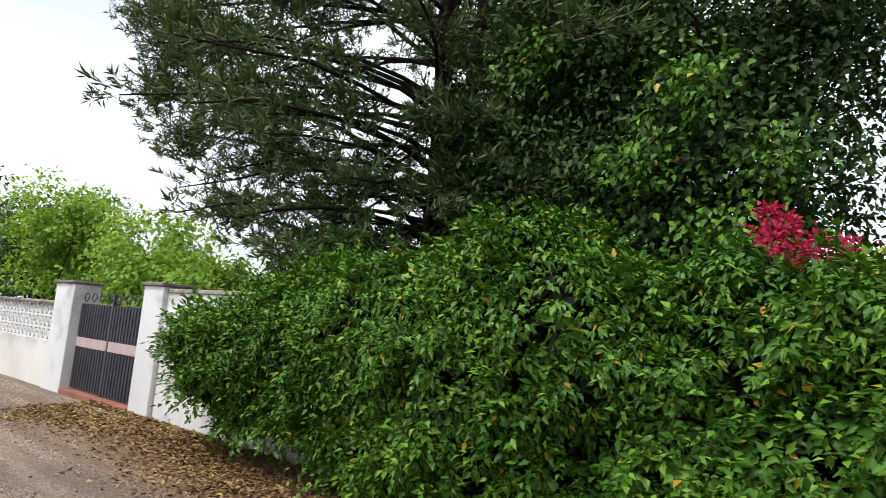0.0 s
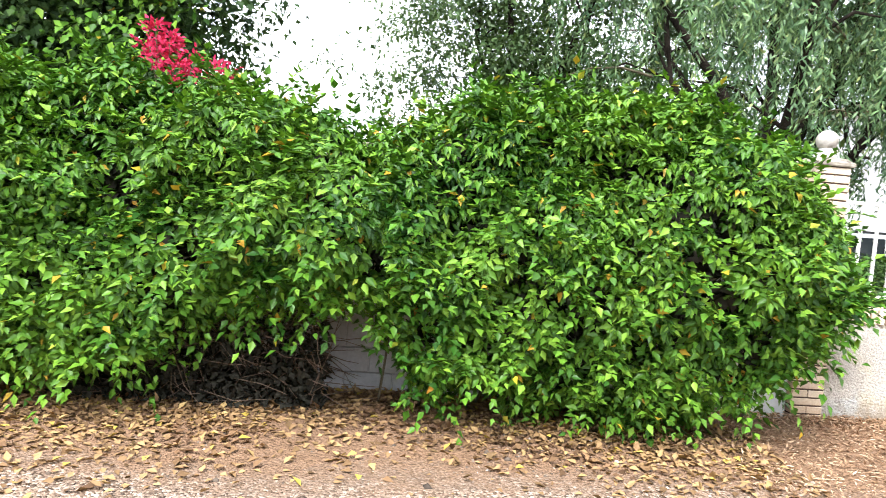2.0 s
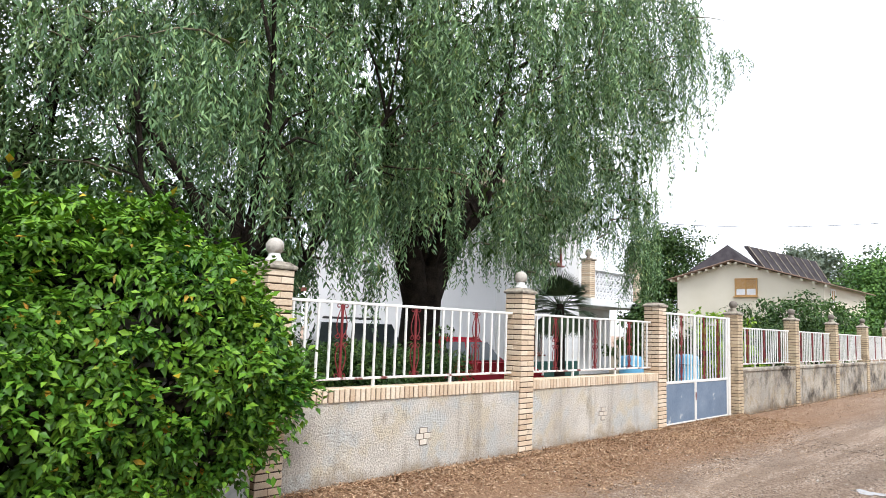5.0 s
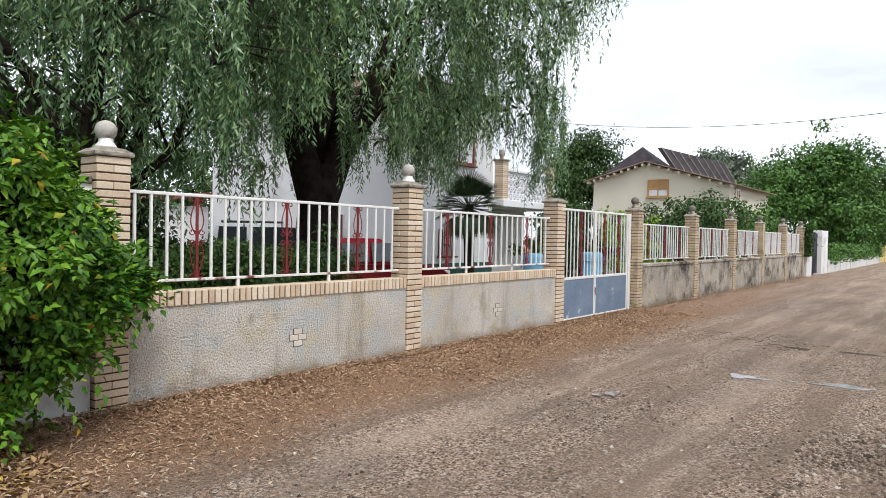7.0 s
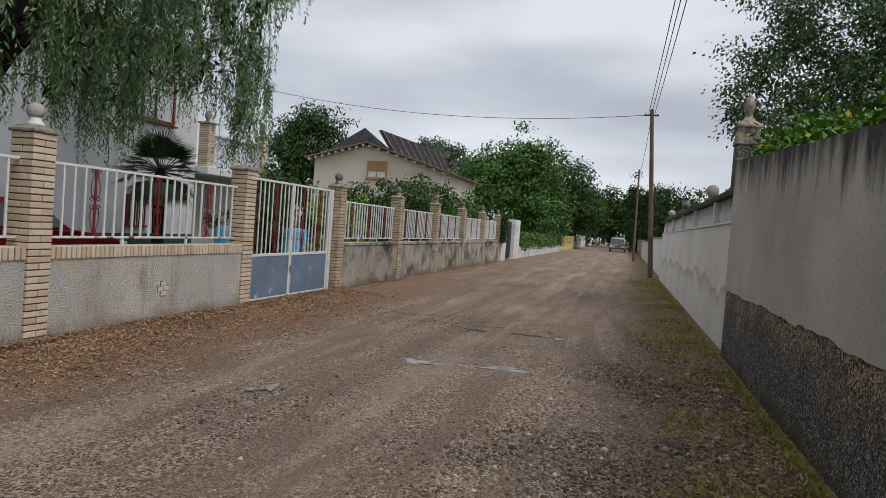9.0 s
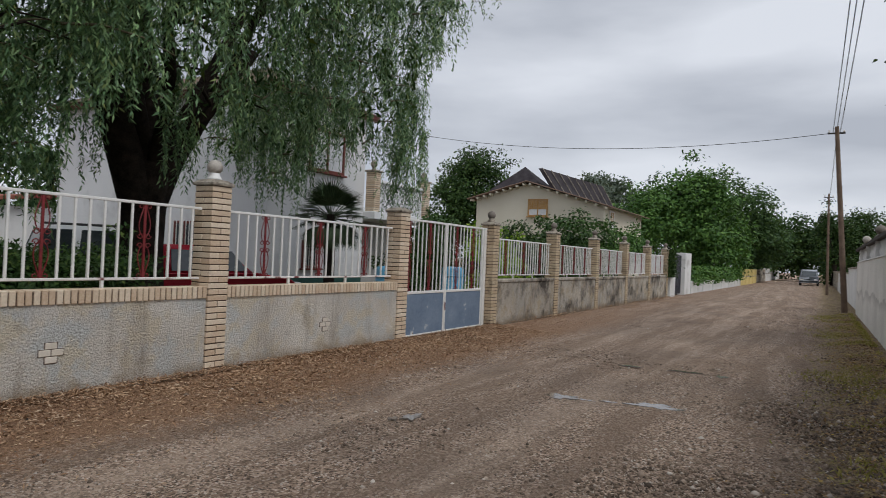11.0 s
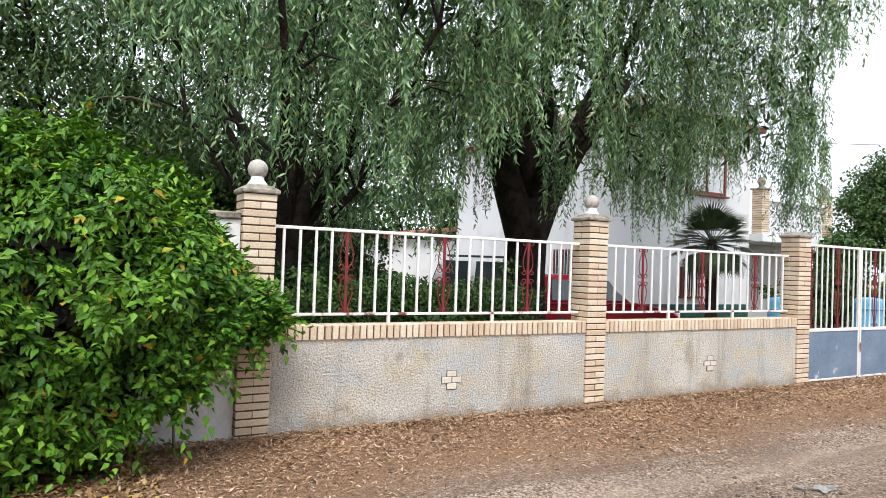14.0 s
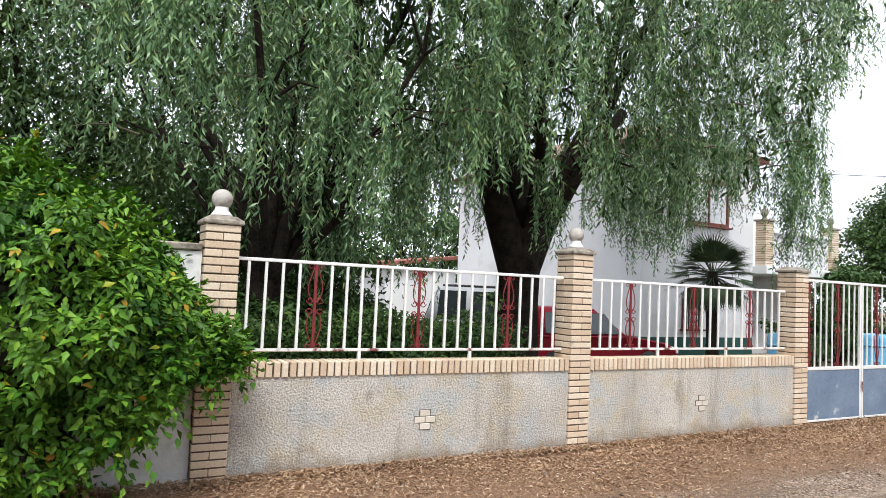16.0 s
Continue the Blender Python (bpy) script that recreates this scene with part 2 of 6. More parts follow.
def damp_wall_mat():
    """White limewash with one ragged grey tide line of rising damp."""
    m, nt, b, co = base_mat("damp_limewash", 0.93, 0, 0.25)
    col = ramp_node(nt, noise_node(nt, co, 0.7, 5), [(0.35, (0.72, 0.69, 0.635)), (0.65, (0.85, 0.82, 0.765))])
    sep = nt.nodes.new("ShaderNodeSeparateXYZ")
    nt.links.new(co, sep.inputs[0])
    d = math_node(nt, "ADD", sep.outputs["Z"], math_node(nt, "MULTIPLY", math_node(nt, "SUBTRACT", noise_node(nt, co, 0.6, 6, 0.6), 0.5), 1.5))
    tide = ramp_node(nt, d, [(0.70, (0, 0, 0)), (1.0, (0.6,) * 3), (1.16, (0.85,) * 3), (1.22, (0, 0, 0))])
    col = mixc(nt, tide, col, (0.36, 0.335, 0.305))
    fine = noise_node(nt, co, 45, 4)
    col = mixc(nt, 1.0, col, ramp_node(nt, fine, [(0.3, (0.85,) * 3), (0.6, (1, 1, 1))]), "MULTIPLY")
    nt.links.new(col, b.inputs["Base Color"])
    bump(nt, b, fine, 0.5, 0.008)
    return m


def pebbly_mat():
    """Exposed aggregate: light and dark grains in brown cement, blackened in patches, moss at the foot."""
    m, nt, b, co = base_mat("pebbly_concrete_plinth", 0.97, 0, 0.2)
    vor = nt.nodes.new("ShaderNodeTexVoronoi")
    vor.inputs["Scale"].default_value = 48
    nt.links.new(co, vor.inputs["Vector"])
    sp = nt.nodes.new("ShaderNodeSeparateColor")
    nt.links.new(vor.outputs["Color"], sp.inputs["Color"])
    col = ramp_node(nt, sp.outputs["Red"], [(0.0, (0.07, 0.052, 0.04)), (0.5, (0.27, 0.205, 0.145)), (0.9, (0.46, 0.375, 0.28)), (1.0, (0.6, 0.53, 0.44))])
    dark = ramp_node(nt, sp.outputs["Green"], [(0.0, (0.05, 0.046, 0.043)), (0.7, (0.17, 0.158, 0.146)), (1.0, (0.38, 0.36, 0.34))])
    sep = nt.nodes.new("ShaderNodeSeparateXYZ")
    nt.links.new(co, sep.inputs[0])
    big = noise_node(nt, co, 0.8, 5, 0.6)
    low = math_node(nt, "SUBTRACT", math_node(nt, "ADD", math_node(nt, "MULTIPLY", big, 1.5), 0.12), math_node(nt, "MULTIPLY", sep.outputs["Z"], 0.55))
    col = mixc(nt, ramp_node(nt, low, [(0.42, (0, 0, 0)), (0.58, (1, 1, 1))]), col, dark)
    moss = math_node(nt, "SUBTRACT", math_node(nt, "MULTIPLY", noise_node(nt, co, 2.2, 5), 0.75), math_node(nt, "MULTIPLY", sep.outputs["Z"], 1.1))
    col = mixc(nt, ramp_node(nt, moss, [(0.16, (0, 0, 0)), (0.34, (0.85,) * 3)]), col, (0.10, 0.085, 0.035))
    nt.links.new(col, b.inputs["Base Color"])
    bump(nt, b, vor.outputs["Distance"], 1.0, 0.02)
    return m


M_ground = ground_mat()
M_streaked = streaked_wall_mat()
M_damp = damp_wall_mat()
M_stucco = stucco_mat("rough_stucco", (0.61, 0.565, 0.505), (0.78, 0.735, 0.67), (0.56, 0.60, 0.61), (0.68, 0.60, 0.46), (0.34, 0.29, 0.23), 0.57, (0.30, 0.23, 0.165))
M_stucco_old = stucco_mat("stained_stucco", (0.43, 0.385, 0.33), (0.62, 0.565, 0.48), (0.42, 0.40, 0.37), (0.48, 0.39, 0.275), (0.085, 0.075, 0.065), 0.465, (0.20, 0.155, 0.11))
M_brick = brick_mat("yellow_brick", (0.54, 0.385, 0.26), (0.69, 0.55, 0.405), (0.79, 0.68, 0.54))
M_brick_old = brick_mat("weathered_brick", (0.46, 0.34, 0.22), (0.55, 0.43, 0.29), (0.62, 0.51, 0.36), stain_lo=0.52)
M_brick_pale = brick_mat("faded_brick", (0.62, 0.56, 0.47), (0.68, 0.61, 0.52), (0.74, 0.68, 0.6))
M_mortar = mottled("brown_mortar", (0.06, 0.038, 0.027), (0.11, 0.072, 0.052), 4, 60, 0.95, bump_s=0.6, bump_d=0.004)
M_cap = mottled("mossy_concrete", (0.30, 0.26, 0.21), (0.46, 0.41, 0.34), 5, 60, 0.95, bump_s=0.5, stain=(0.09, 0.075, 0.06), stain_scale=6, stain_lo=0.45, stain_hi=0.65)
M_ball = mottled("pale_cast_stone", (0.34, 0.31, 0.275), (0.54, 0.50, 0.45), 6, 60, 0.9, bump_s=0.4, stain=(0.17, 0.14, 0.11), stain_scale=5, stain_lo=0.52, stain_hi=0.7)
M_ball_dark = mottled("darkened_cast_stone", (0.12, 0.10, 0.085), (0.26, 0.23, 0.20), 6, 60, 0.95, bump_s=0.4)
M_white = mottled("white_painted_steel", (0.72, 0.71, 0.68), (0.83, 0.82, 0.80), 5, 50, 0.5, bump_s=0.15, stain=(0.30, 0.13, 0.07), stain_scale=9, stain_lo=0.68, stain_hi=0.76)
M_rail_low = mottled("flaking_white_over_red", (0.62, 0.58, 0.56), (0.8, 0.78, 0.76), 6, 50, 0.6, stain=(0.15, 0.03, 0.028), stain_scale=2.6, stain_lo=0.53, stain_hi=0.6)
M_red = mottled("red_painted_iron", (0.13, 0.015, 0.018), (0.235, 0.028, 0.03), 5, 50, 0.55, stain=(0.07, 0.02, 0.018), stain_scale=7, stain_lo=0.6, stain_hi=0.7)
M_panel = mottled("blue_grey_sheet_steel", (0.12, 0.175, 0.26), (0.21, 0.275, 0.37), 1.6, 25, 0.5, bump_s=0.1, stain=(0.55, 0.57, 0.58), stain_scale=3.2, stain_lo=0.62, stain_hi=0.68)
M_white_wall = mottled("white_limewash", (0.66, 0.655, 0.64), (0.80, 0.795, 0.78), 0.7, 30, 0.9, bump_s=0.3, bump_d=0.006, stain=(0.42, 0.40, 0.375), stain_scale=0.9, stain_lo=0.55, stain_hi=0.72)
M_house = mottled("white_house_render", (0.70, 0.70, 0.71), (0.80, 0.80, 0.81), 0.4, 30, 0.9, bump_s=0.15, stain=(0.58, 0.58, 0.59), stain_scale=0.5)
M_cream = mottled("cream_house_render", (0.60, 0.55, 0.44), (0.70, 0.65, 0.54), 0.4, 30, 0.9, bump_s=0.15)
M_block = mottled("grey_concrete_block", (0.42, 0.43, 0.445), (0.60, 0.605, 0.62), 2.5, 40, 0.95, bump_s=0.6, bump_d=0.006)
M_rough = pebbly_mat()
M_coping = mottled("blackened_coping", (0.025, 0.02, 0.018), (0.075, 0.06, 0.05), 4, 40, 0.95, bump_s=0.5)
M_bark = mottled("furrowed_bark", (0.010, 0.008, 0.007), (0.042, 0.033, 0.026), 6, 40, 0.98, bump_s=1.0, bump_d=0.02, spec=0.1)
M_baluster_back = mottled("shade_coloured_cement", (0.10, 0.095, 0.085), (0.2, 0.185, 0.165), 2, 40, 0.95)
M_twig = mottled("thin_twigs", (0.09, 0.075, 0.045), (0.17, 0.15, 0.09), 6, 40, 0.9)
M_dark_inner = mottled("shade_coloured_twigs", (0.018, 0.018, 0.012), (0.045, 0.04, 0.028), 8, 40, 1.0)
M_hedge = leaf_mat("climber_leaf", [(0.0, (0.012, 0.055, 0.007)), (0.35, (0.036, 0.128, 0.011)), (0.72, (0.10, 0.25, 0.02)), (0.984, (0.22, 0.39, 0.04)), (0.989, (0.60, 0.38, 0.03)), (1.0, (0.48, 0.2, 0.03))], 0.42, 0.24, 0.12)
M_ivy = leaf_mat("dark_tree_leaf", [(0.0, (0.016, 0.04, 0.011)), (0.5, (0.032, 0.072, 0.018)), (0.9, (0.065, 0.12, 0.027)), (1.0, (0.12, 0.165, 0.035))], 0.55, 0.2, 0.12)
M_willow = leaf_mat("willow_leaf", [(0.0, (0.03, 0.08, 0.034)), (0.4, (0.085, 0.175, 0.075)), (0.78, (0.205, 0.345, 0.135)), (0.95, (0.34, 0.48, 0.22)), (1.0, (0.34, 0.37, 0.10))], 0.42, 0.45, 0.08)
M_ash = leaf_mat("ash_leaf", [(0.0, (0.04, 0.085, 0.03)), (0.6, (0.085, 0.15, 0.05)), (1.0, (0.14, 0.22, 0.075))], 0.45, 0.35, 0.25)
M_pine = leaf_mat("pine_needle", [(0.0, (0.035, 0.065, 0.026)), (0.6, (0.095, 0.145, 0.05)), (1.0, (0.20, 0.23, 0.08))], 0.55, 0.2, 0.1)
M_bright = leaf_mat("fresh_green_leaf", [(0.0, (0.13, 0.25, 0.03)), (0.5, (0.28, 0.47, 0.055)), (1.0, (0.44, 0.60, 0.10))], 0.45, 0.3, 0.35)
M_far = leaf_mat("distant_leaf", [(0.0, (0.03, 0.065, 0.024)), (0.5, (0.06, 0.12, 0.038)), (1.0, (0.11, 0.19, 0.055))], 0.6, 0.25, 0.2)
M_fargrey = leaf_mat("distant_grey_leaf", [(0.0, (0.08, 0.11, 0.085)), (1.0, (0.17, 0.21, 0.16))], 0.6, 0.25, 0.2)
M_locust = leaf_mat("locust_leaf", [(0.0, (0.025, 0.055, 0.02)), (0.5, (0.06, 0.12, 0.04)), (1.0, (0.13, 0.21, 0.08))], 0.5, 0.3, 0.15)
M_flower = leaf_mat("crimson_petal", [(0.0, (0.42, 0.012, 0.06)), (1.0, (0.70, 0.04, 0.14))], 0.5, 0.3, 0.25)
M_palm = leaf_mat("palm_blade", [(0.0, (0.03, 0.055, 0.028)), (1.0, (0.085, 0.125, 0.06))], 0.5, 0.35, 0.1)
M_litter = leaf_mat("dead_leaf", [(0.0, (0.07, 0.035, 0.02)), (0.3, (0.21, 0.115, 0.06)), (0.7, (0.42, 0.26, 0.13)), (0.95, (0.54, 0.37, 0.16)), (0.985, (0.62, 0.46, 0.07)), (1.0, (0.64, 0.50, 0.08))], 0.75, 0.25, 0.1)
M_litter_fine = leaf_mat("dead_willow_leaf", [(0.0, (0.14, 0.07, 0.042)), (0.4, (0.35, 0.205, 0.12)), (0.8, (0.56, 0.38, 0.24)), (1.0, (0.72, 0.57, 0.42))], 0.8, 0.2, 0.05)
M_weed = leaf_mat("verge_weed", [(0.0, (0.20, 0.20, 0.05)), (0.55, (0.42, 0.37, 0.10)), (1.0, (0.55, 0.46, 0.20))], 0.6, 0.3, 0.2)
M_pebble = leaf_mat("road_pebble", [(0.0, (0.045, 0.033, 0.026)), (0.5, (0.20, 0.145, 0.105)), (0.88, (0.44, 0.345, 0.27)), (1.0, (0.72, 0.66, 0.6))], 0.9, 0.3, 0.0)
M_tile = mottled("brown_roof_tile", (0.16, 0.10, 0.075), (0.28, 0.19, 0.14), 3, 40, 0.85, bump_s=0.4)
M_slate = mottled("dark_sheet_roof", (0.03, 0.026, 0.03), (0.07, 0.062, 0.066), 2, 30, 0.95, spec=0.1)
M_mid = leaf_mat("sunlit_tree_leaf", [(0.0, (0.03, 0.08, 0.02)), (0.5, (0.07, 0.16, 0.03)), (1.0, (0.15, 0.28, 0.055))], 0.55, 0.25, 0.1)
M_wood = mottled("ochre_roller_blind", (0.36, 0.20, 0.07), (0.48, 0.29, 0.12), 4, 40, 0.6)
M_redbrown = mottled("red_brown_woodwork", (0.13, 0.03, 0.022), (0.21, 0.055, 0.04), 4, 40, 0.6)
M_teal = mottled("dark_green_plinth", (0.018, 0.07, 0.06), (0.035, 0.11, 0.095), 3, 40, 0.6)
M_dark_gate = mottled("dark_painted_steel", (0.035, 0.035, 0.045), (0.065, 0.065, 0.08), 3, 40, 0.5, stain=(0.12, 0.07, 0.05), stain_scale=5, stain_lo=0.62, stain_hi=0.75)
M_pinkish = mottled("faded_pink_band", (0.44, 0.32, 0.31), (0.58, 0.45, 0.43), 3, 40, 0.7)
M_redbrick = mottled("red_brick_step", (0.24, 0.09, 0.06), (0.36, 0.15, 0.10), 4, 40, 0.9)
M_pole = mottled("weathered_timber_pole", (0.11, 0.075, 0.055), (0.2, 0.14, 0.10), 3, 40, 0.9, bump_s=0.4)
M_wire = mottled("black_cable", (0.03, 0.03, 0.03), (0.05, 0.05, 0.05), 3, 40, 0.6)
M_puddle = mottled("shallow_water", (0.16, 0.14, 0.12), (0.24, 0.21, 0.19), 6, 60, 0.06, bump_s=0.03, bump_d=0.001, spec=0.6)
M_carwhite = mottled("white_car_paint", (0.74, 0.75, 0.77), (0.8, 0.81, 0.83), 2, 30, 0.25, bump_s=0.0)
M_carred = mottled("red_car_paint", (0.34, 0.015, 0.03), (0.42, 0.025, 0.045), 2, 30, 0.25, bump_s=0.0)
M_cardark = mottled("grey_van_paint", (0.30, 0.32, 0.35), (0.40, 0.42, 0.45), 2, 30, 0.25, bump_s=0.0)
M_tyre = mottled("tyre_rubber", (0.02, 0.02, 0.02), (0.04, 0.04, 0.04), 3, 40, 0.8)
M_glass = mottled("tinted_glass", (0.03, 0.04, 0.045), (0.05, 0.06, 0.065), 1, 10, 0.08, bump_s=0.0, spec=0.8)
M_lamp = mottled("lamp_glass", (0.6, 0.6, 0.6), (0.75, 0.75, 0.75), 3, 40, 0.15, bump_s=0.0)
M_blue = mottled("blue_plastic", (0.09, 0.30, 0.48), (0.14, 0.40, 0.60), 3, 30, 0.4)
M_yellow = mottled("yellow_limewash", (0.60, 0.46, 0.16), (0.70, 0.56, 0.24), 1, 30, 0.9)
M_curtain = mottled("net_curtain_behind_glass", (0.62, 0.64, 0.66), (0.78, 0.79, 0.8), 6, 60, 0.12, bump_s=0.0, spec=0.6)
M_roof_red = mottled("red_roof_tile", (0.22, 0.07, 0.05), (0.36, 0.14, 0.10), 3, 40, 0.85, bump_s=0.4)
M_earth = mottled("garden_earth", (0.09, 0.075, 0.05), (0.17, 0.14, 0.09), 2, 40, 0.98, bump_s=0.7, bump_d=0.02)


# ---- mesh helpers ----
rng = np.random.default_rng(7)


def mesh_object(name, me, material, parent=None, label=""):
    ob = new(name, me)
    if material and not me.materials:
        me.materials.append(material)
    if parent is not None:
        ob.parent = parent
    return tagged(ob, label)


def part(name, bm, material, parent=None, label="", smooth=False):
    me = bpy.data.meshes.new(name)
    bm.to_mesh(me)
    bm.free()
    if smooth:
        me.shade_smooth()
    return mesh_object(name, me, material, parent, label)


def from_arrays(name, verts, faces, material, parent=None, label="", smooth=False):
    """A mesh from an array of corners and an array of faces, all of one size."""
    verts, faces = np.asarray(verts, np.float32), np.asarray(faces, np.int32)
    me = bpy.data.meshes.new(name)
    n, k = faces.shape
    me.vertices.add(len(verts))
    me.vertices.foreach_set("co", verts.ravel())
    me.loops.add(n * k)
    me.loops.foreach_set("vertex_index", faces.ravel())
    me.polygons.add(n)
    me.polygons.foreach_set("loop_start", np.arange(0, n * k, k, dtype=np.int32))
    me.polygons.foreach_set("loop_total", np.full(n, k, np.int32))
    me.update(calc_edges=True)
    if smooth:
        me.shade_smooth()
    return mesh_object(name, me, material, parent, label)


def thing(name, at, label, category, group="", kind=""):
    e = new(name)
    e.empty_display_size = 0.1
    e.location = at
    return tagged(e, label, category, group, kind)


def box(bm, x0, x1, y0, y1, z0, z1, bevel=0.0, m=None):
    r = bmesh.ops.create_cube(bm, size=1.0)
    vs = r["verts"]
    for v in vs:
        v.co = Vector(((x0 + x1) / 2 + v.co.x * (x1 - x0), (y0 + y1) / 2 + v.co.y * (y1 - y0), (z0 + z1) / 2 + v.co.z * (z1 - z0)))
    if bevel:
        es = list({e for v in vs for e in v.link_edges})
        out = bmesh.ops.bevel(bm, geom=es, offset=bevel, segments=1, affect="EDGES")
        vs = list({v for f in out["faces"] for v in f.verts} | {v for v in vs if v.is_valid})
    if m is not None:
        bmesh.ops.transform(bm, matrix=m, verts=vs)
    return bm


def box_bm(*a, **k):
    return box(bmesh.new(), *a, **k)


def lathe(bm, profile, segments=20, at=(0, 0, 0), square=False):
    """A turned body from (radius, height) pairs."""
    rings = []
    for r, z in profile:
        rings.append([bm.verts.new((at[0] + r * math.cos(2 * math.pi * (i + 0.5) / segments), at[1] + r * math.sin(2 * math.pi * (i + 0.5) / segments), at[2] + z)) for i in range(segments)])
    for a, b in zip(rings, rings[1:]):
        for i in range(segments):
            bm.faces.new((a[i], a[(i + 1) % segments], b[(i + 1) % segments], b[i]))
    bm.faces.new(list(reversed(rings[0])))
    bm.faces.new(rings[-1])
    return bm


def tube_arrays(points, radii, n=8, wobble=0.0):
    """Corners and faces of a tapered tube along points."""
    pts = np.asarray(points, float)
    vs, fs = [], []
    for i, p in enumerate(pts):
        d = pts[min(i + 1, len(pts) - 1)] - pts[max(i - 1, 0)]
        d /= np.linalg.norm(d) + 1e-9
        a = np.cross(d, (0.31, 0.95, 0.1) if abs(d[2]) > 0.7 else (0, 0, 1.0))
        a /= np.linalg.norm(a) + 1e-9
        b = np.cross(d, a)
        for j in range(n):
            t = 2 * math.pi * j / n
            r = radii[i] * (1 + wobble * math.sin(3 * t + i * 0.9) + wobble * math.sin(5 * t - i))
            vs.append(p + r * (math.cos(t) * a + math.sin(t) * b))
    for i in range(len(pts) - 1):
        for j in range(n):
            k = (j + 1) % n
            fs.append((i * n + j, i * n + k, (i + 1) * n + k, (i + 1) * n + j))
    return np.array(vs), np.array(fs)


def join_arrays(parts):
    vs, fs, o = [], [], 0
    for v, f in parts:
        vs.append(v)
        fs.append(f + o)
        o += len(v)
    return np.vstack(vs), np.vstack(fs)


def unit(v):
    return v / (np.linalg.norm(v, axis=-1, keepdims=True) + 1e-9)


def leaves(pos, axis, face, length, width, fold=0.25, narrow=False):
    """Leaves at pos that point along axis and face along face: narrow ones of one quad, broad ones of two that meet in a fold."""
    n = len(pos)
    axis = unit(axis)
    side = unit(np.cross(axis, face))
    nrm = np.cross(side, axis)
    L, W = np.broadcast_to(length, n)[:, None], np.broadcast_to(width, n)[:, None]
    base, tip = pos, pos + axis * L - nrm * L * 0.12
    if narrow:
        c = pos + axis * L * 0.45
        v = np.stack([base, c + side * W / 2, tip, c - side * W / 2], 1).reshape(-1, 3)
        f = np.arange(4 * n).reshape(n, 4)
        return v, f
    c = pos + axis * L * 0.36
    v = np.stack([base, c - nrm * W * fold * 0.5, tip, c + side * W / 2 + nrm * W * fold * 0.5, c - side * W / 2 + nrm * W * fold * 0.5], 1).reshape(-1, 3)
    o = 5 * np.arange(n)[:, None]
    f = np.concatenate([o + np.array([[0, 3, 2, 1]]), o + np.array([[0, 1, 2, 4]])], 1).reshape(-1, 4)
    return v, f


def lumps(p, scale, seed=0.0):
    """Smooth noise about -1 to 1 at an array of points, a sum of a few waves."""
    p = np.asarray(p, float) / scale
    out = np.zeros(len(p))
    r = np.random.default_rng(int(seed * 100) + 11)
    for k in range(7):
        d = r.normal(size=3)
        out += np.sin(p @ d * (0.8 + 0.35 * k) + r.uniform(0, 6.28)) / (1 + 0.25 * k)
    return out / 3.0

# ---- ground: one sheet to the horizon, finely cut along the lane ----
def ground_sheet():
    xs = np.concatenate([np.linspace(-420, -30, 14)[:-1], np.linspace(-30, 50, 400), np.linspace(50, 420, 16)[1:]])
    ys = np.concatenate([np.linspace(-300, -4, 12)[:-1], np.linspace(-4, 7, 110), np.linspace(7, 300, 12)[1:]])
    X, Y = np.meshgrid(xs, ys, indexing="ij")
    P = np.stack([X.ravel(), Y.ravel(), np.zeros(X.size)], 1)
    near = np.clip(1 - np.maximum(np.abs(P[:, 0] - 10) - 38, 0) / 6, 0, 1) * np.clip(1 - np.maximum(np.abs(P[:, 1] - 1.6) - 3.6, 0) / 0.6, 0, 1)
    z = 0.012 * lumps(P, 1.6, 1) + 0.007 * lumps(P, 0.45, 2)
    z -= 0.03 * np.exp(-((P[:, 1] - 3.05) / 0.35) ** 2) + 0.03 * np.exp(-((P[:, 1] - 1.35) / 0.35) ** 2)
    z += 0.045 * np.clip((P[:, 1] - 4.2) / 1.2, 0, 1) + 0.06 * np.clip((-1.2 - P[:, 1]) / 0.6, 0, 1)
    P[:, 2] = z * near - 0.02
    nx, ny = len(xs), len(ys)
    i, j = np.meshgrid(np.arange(nx - 1), np.arange(ny - 1), indexing="ij")
    a = (i * ny + j).ravel()
    ob = from_arrays("ground", P, np.stack([a, a + ny, a + ny + 1, a + 1], 1), M_ground, smooth=True)
    return tagged(ob, "brown gravel lane with worn wheel tracks and leaf litter", "road", kind="structure")


ground_sheet()
garden = part("garden_ground", box_bm(-40, 60, 5.75, 60, -0.3, 0.06), M_earth)
tagged(garden, "bare earth of the gardens behind the street walls", "ground", kind="structure")


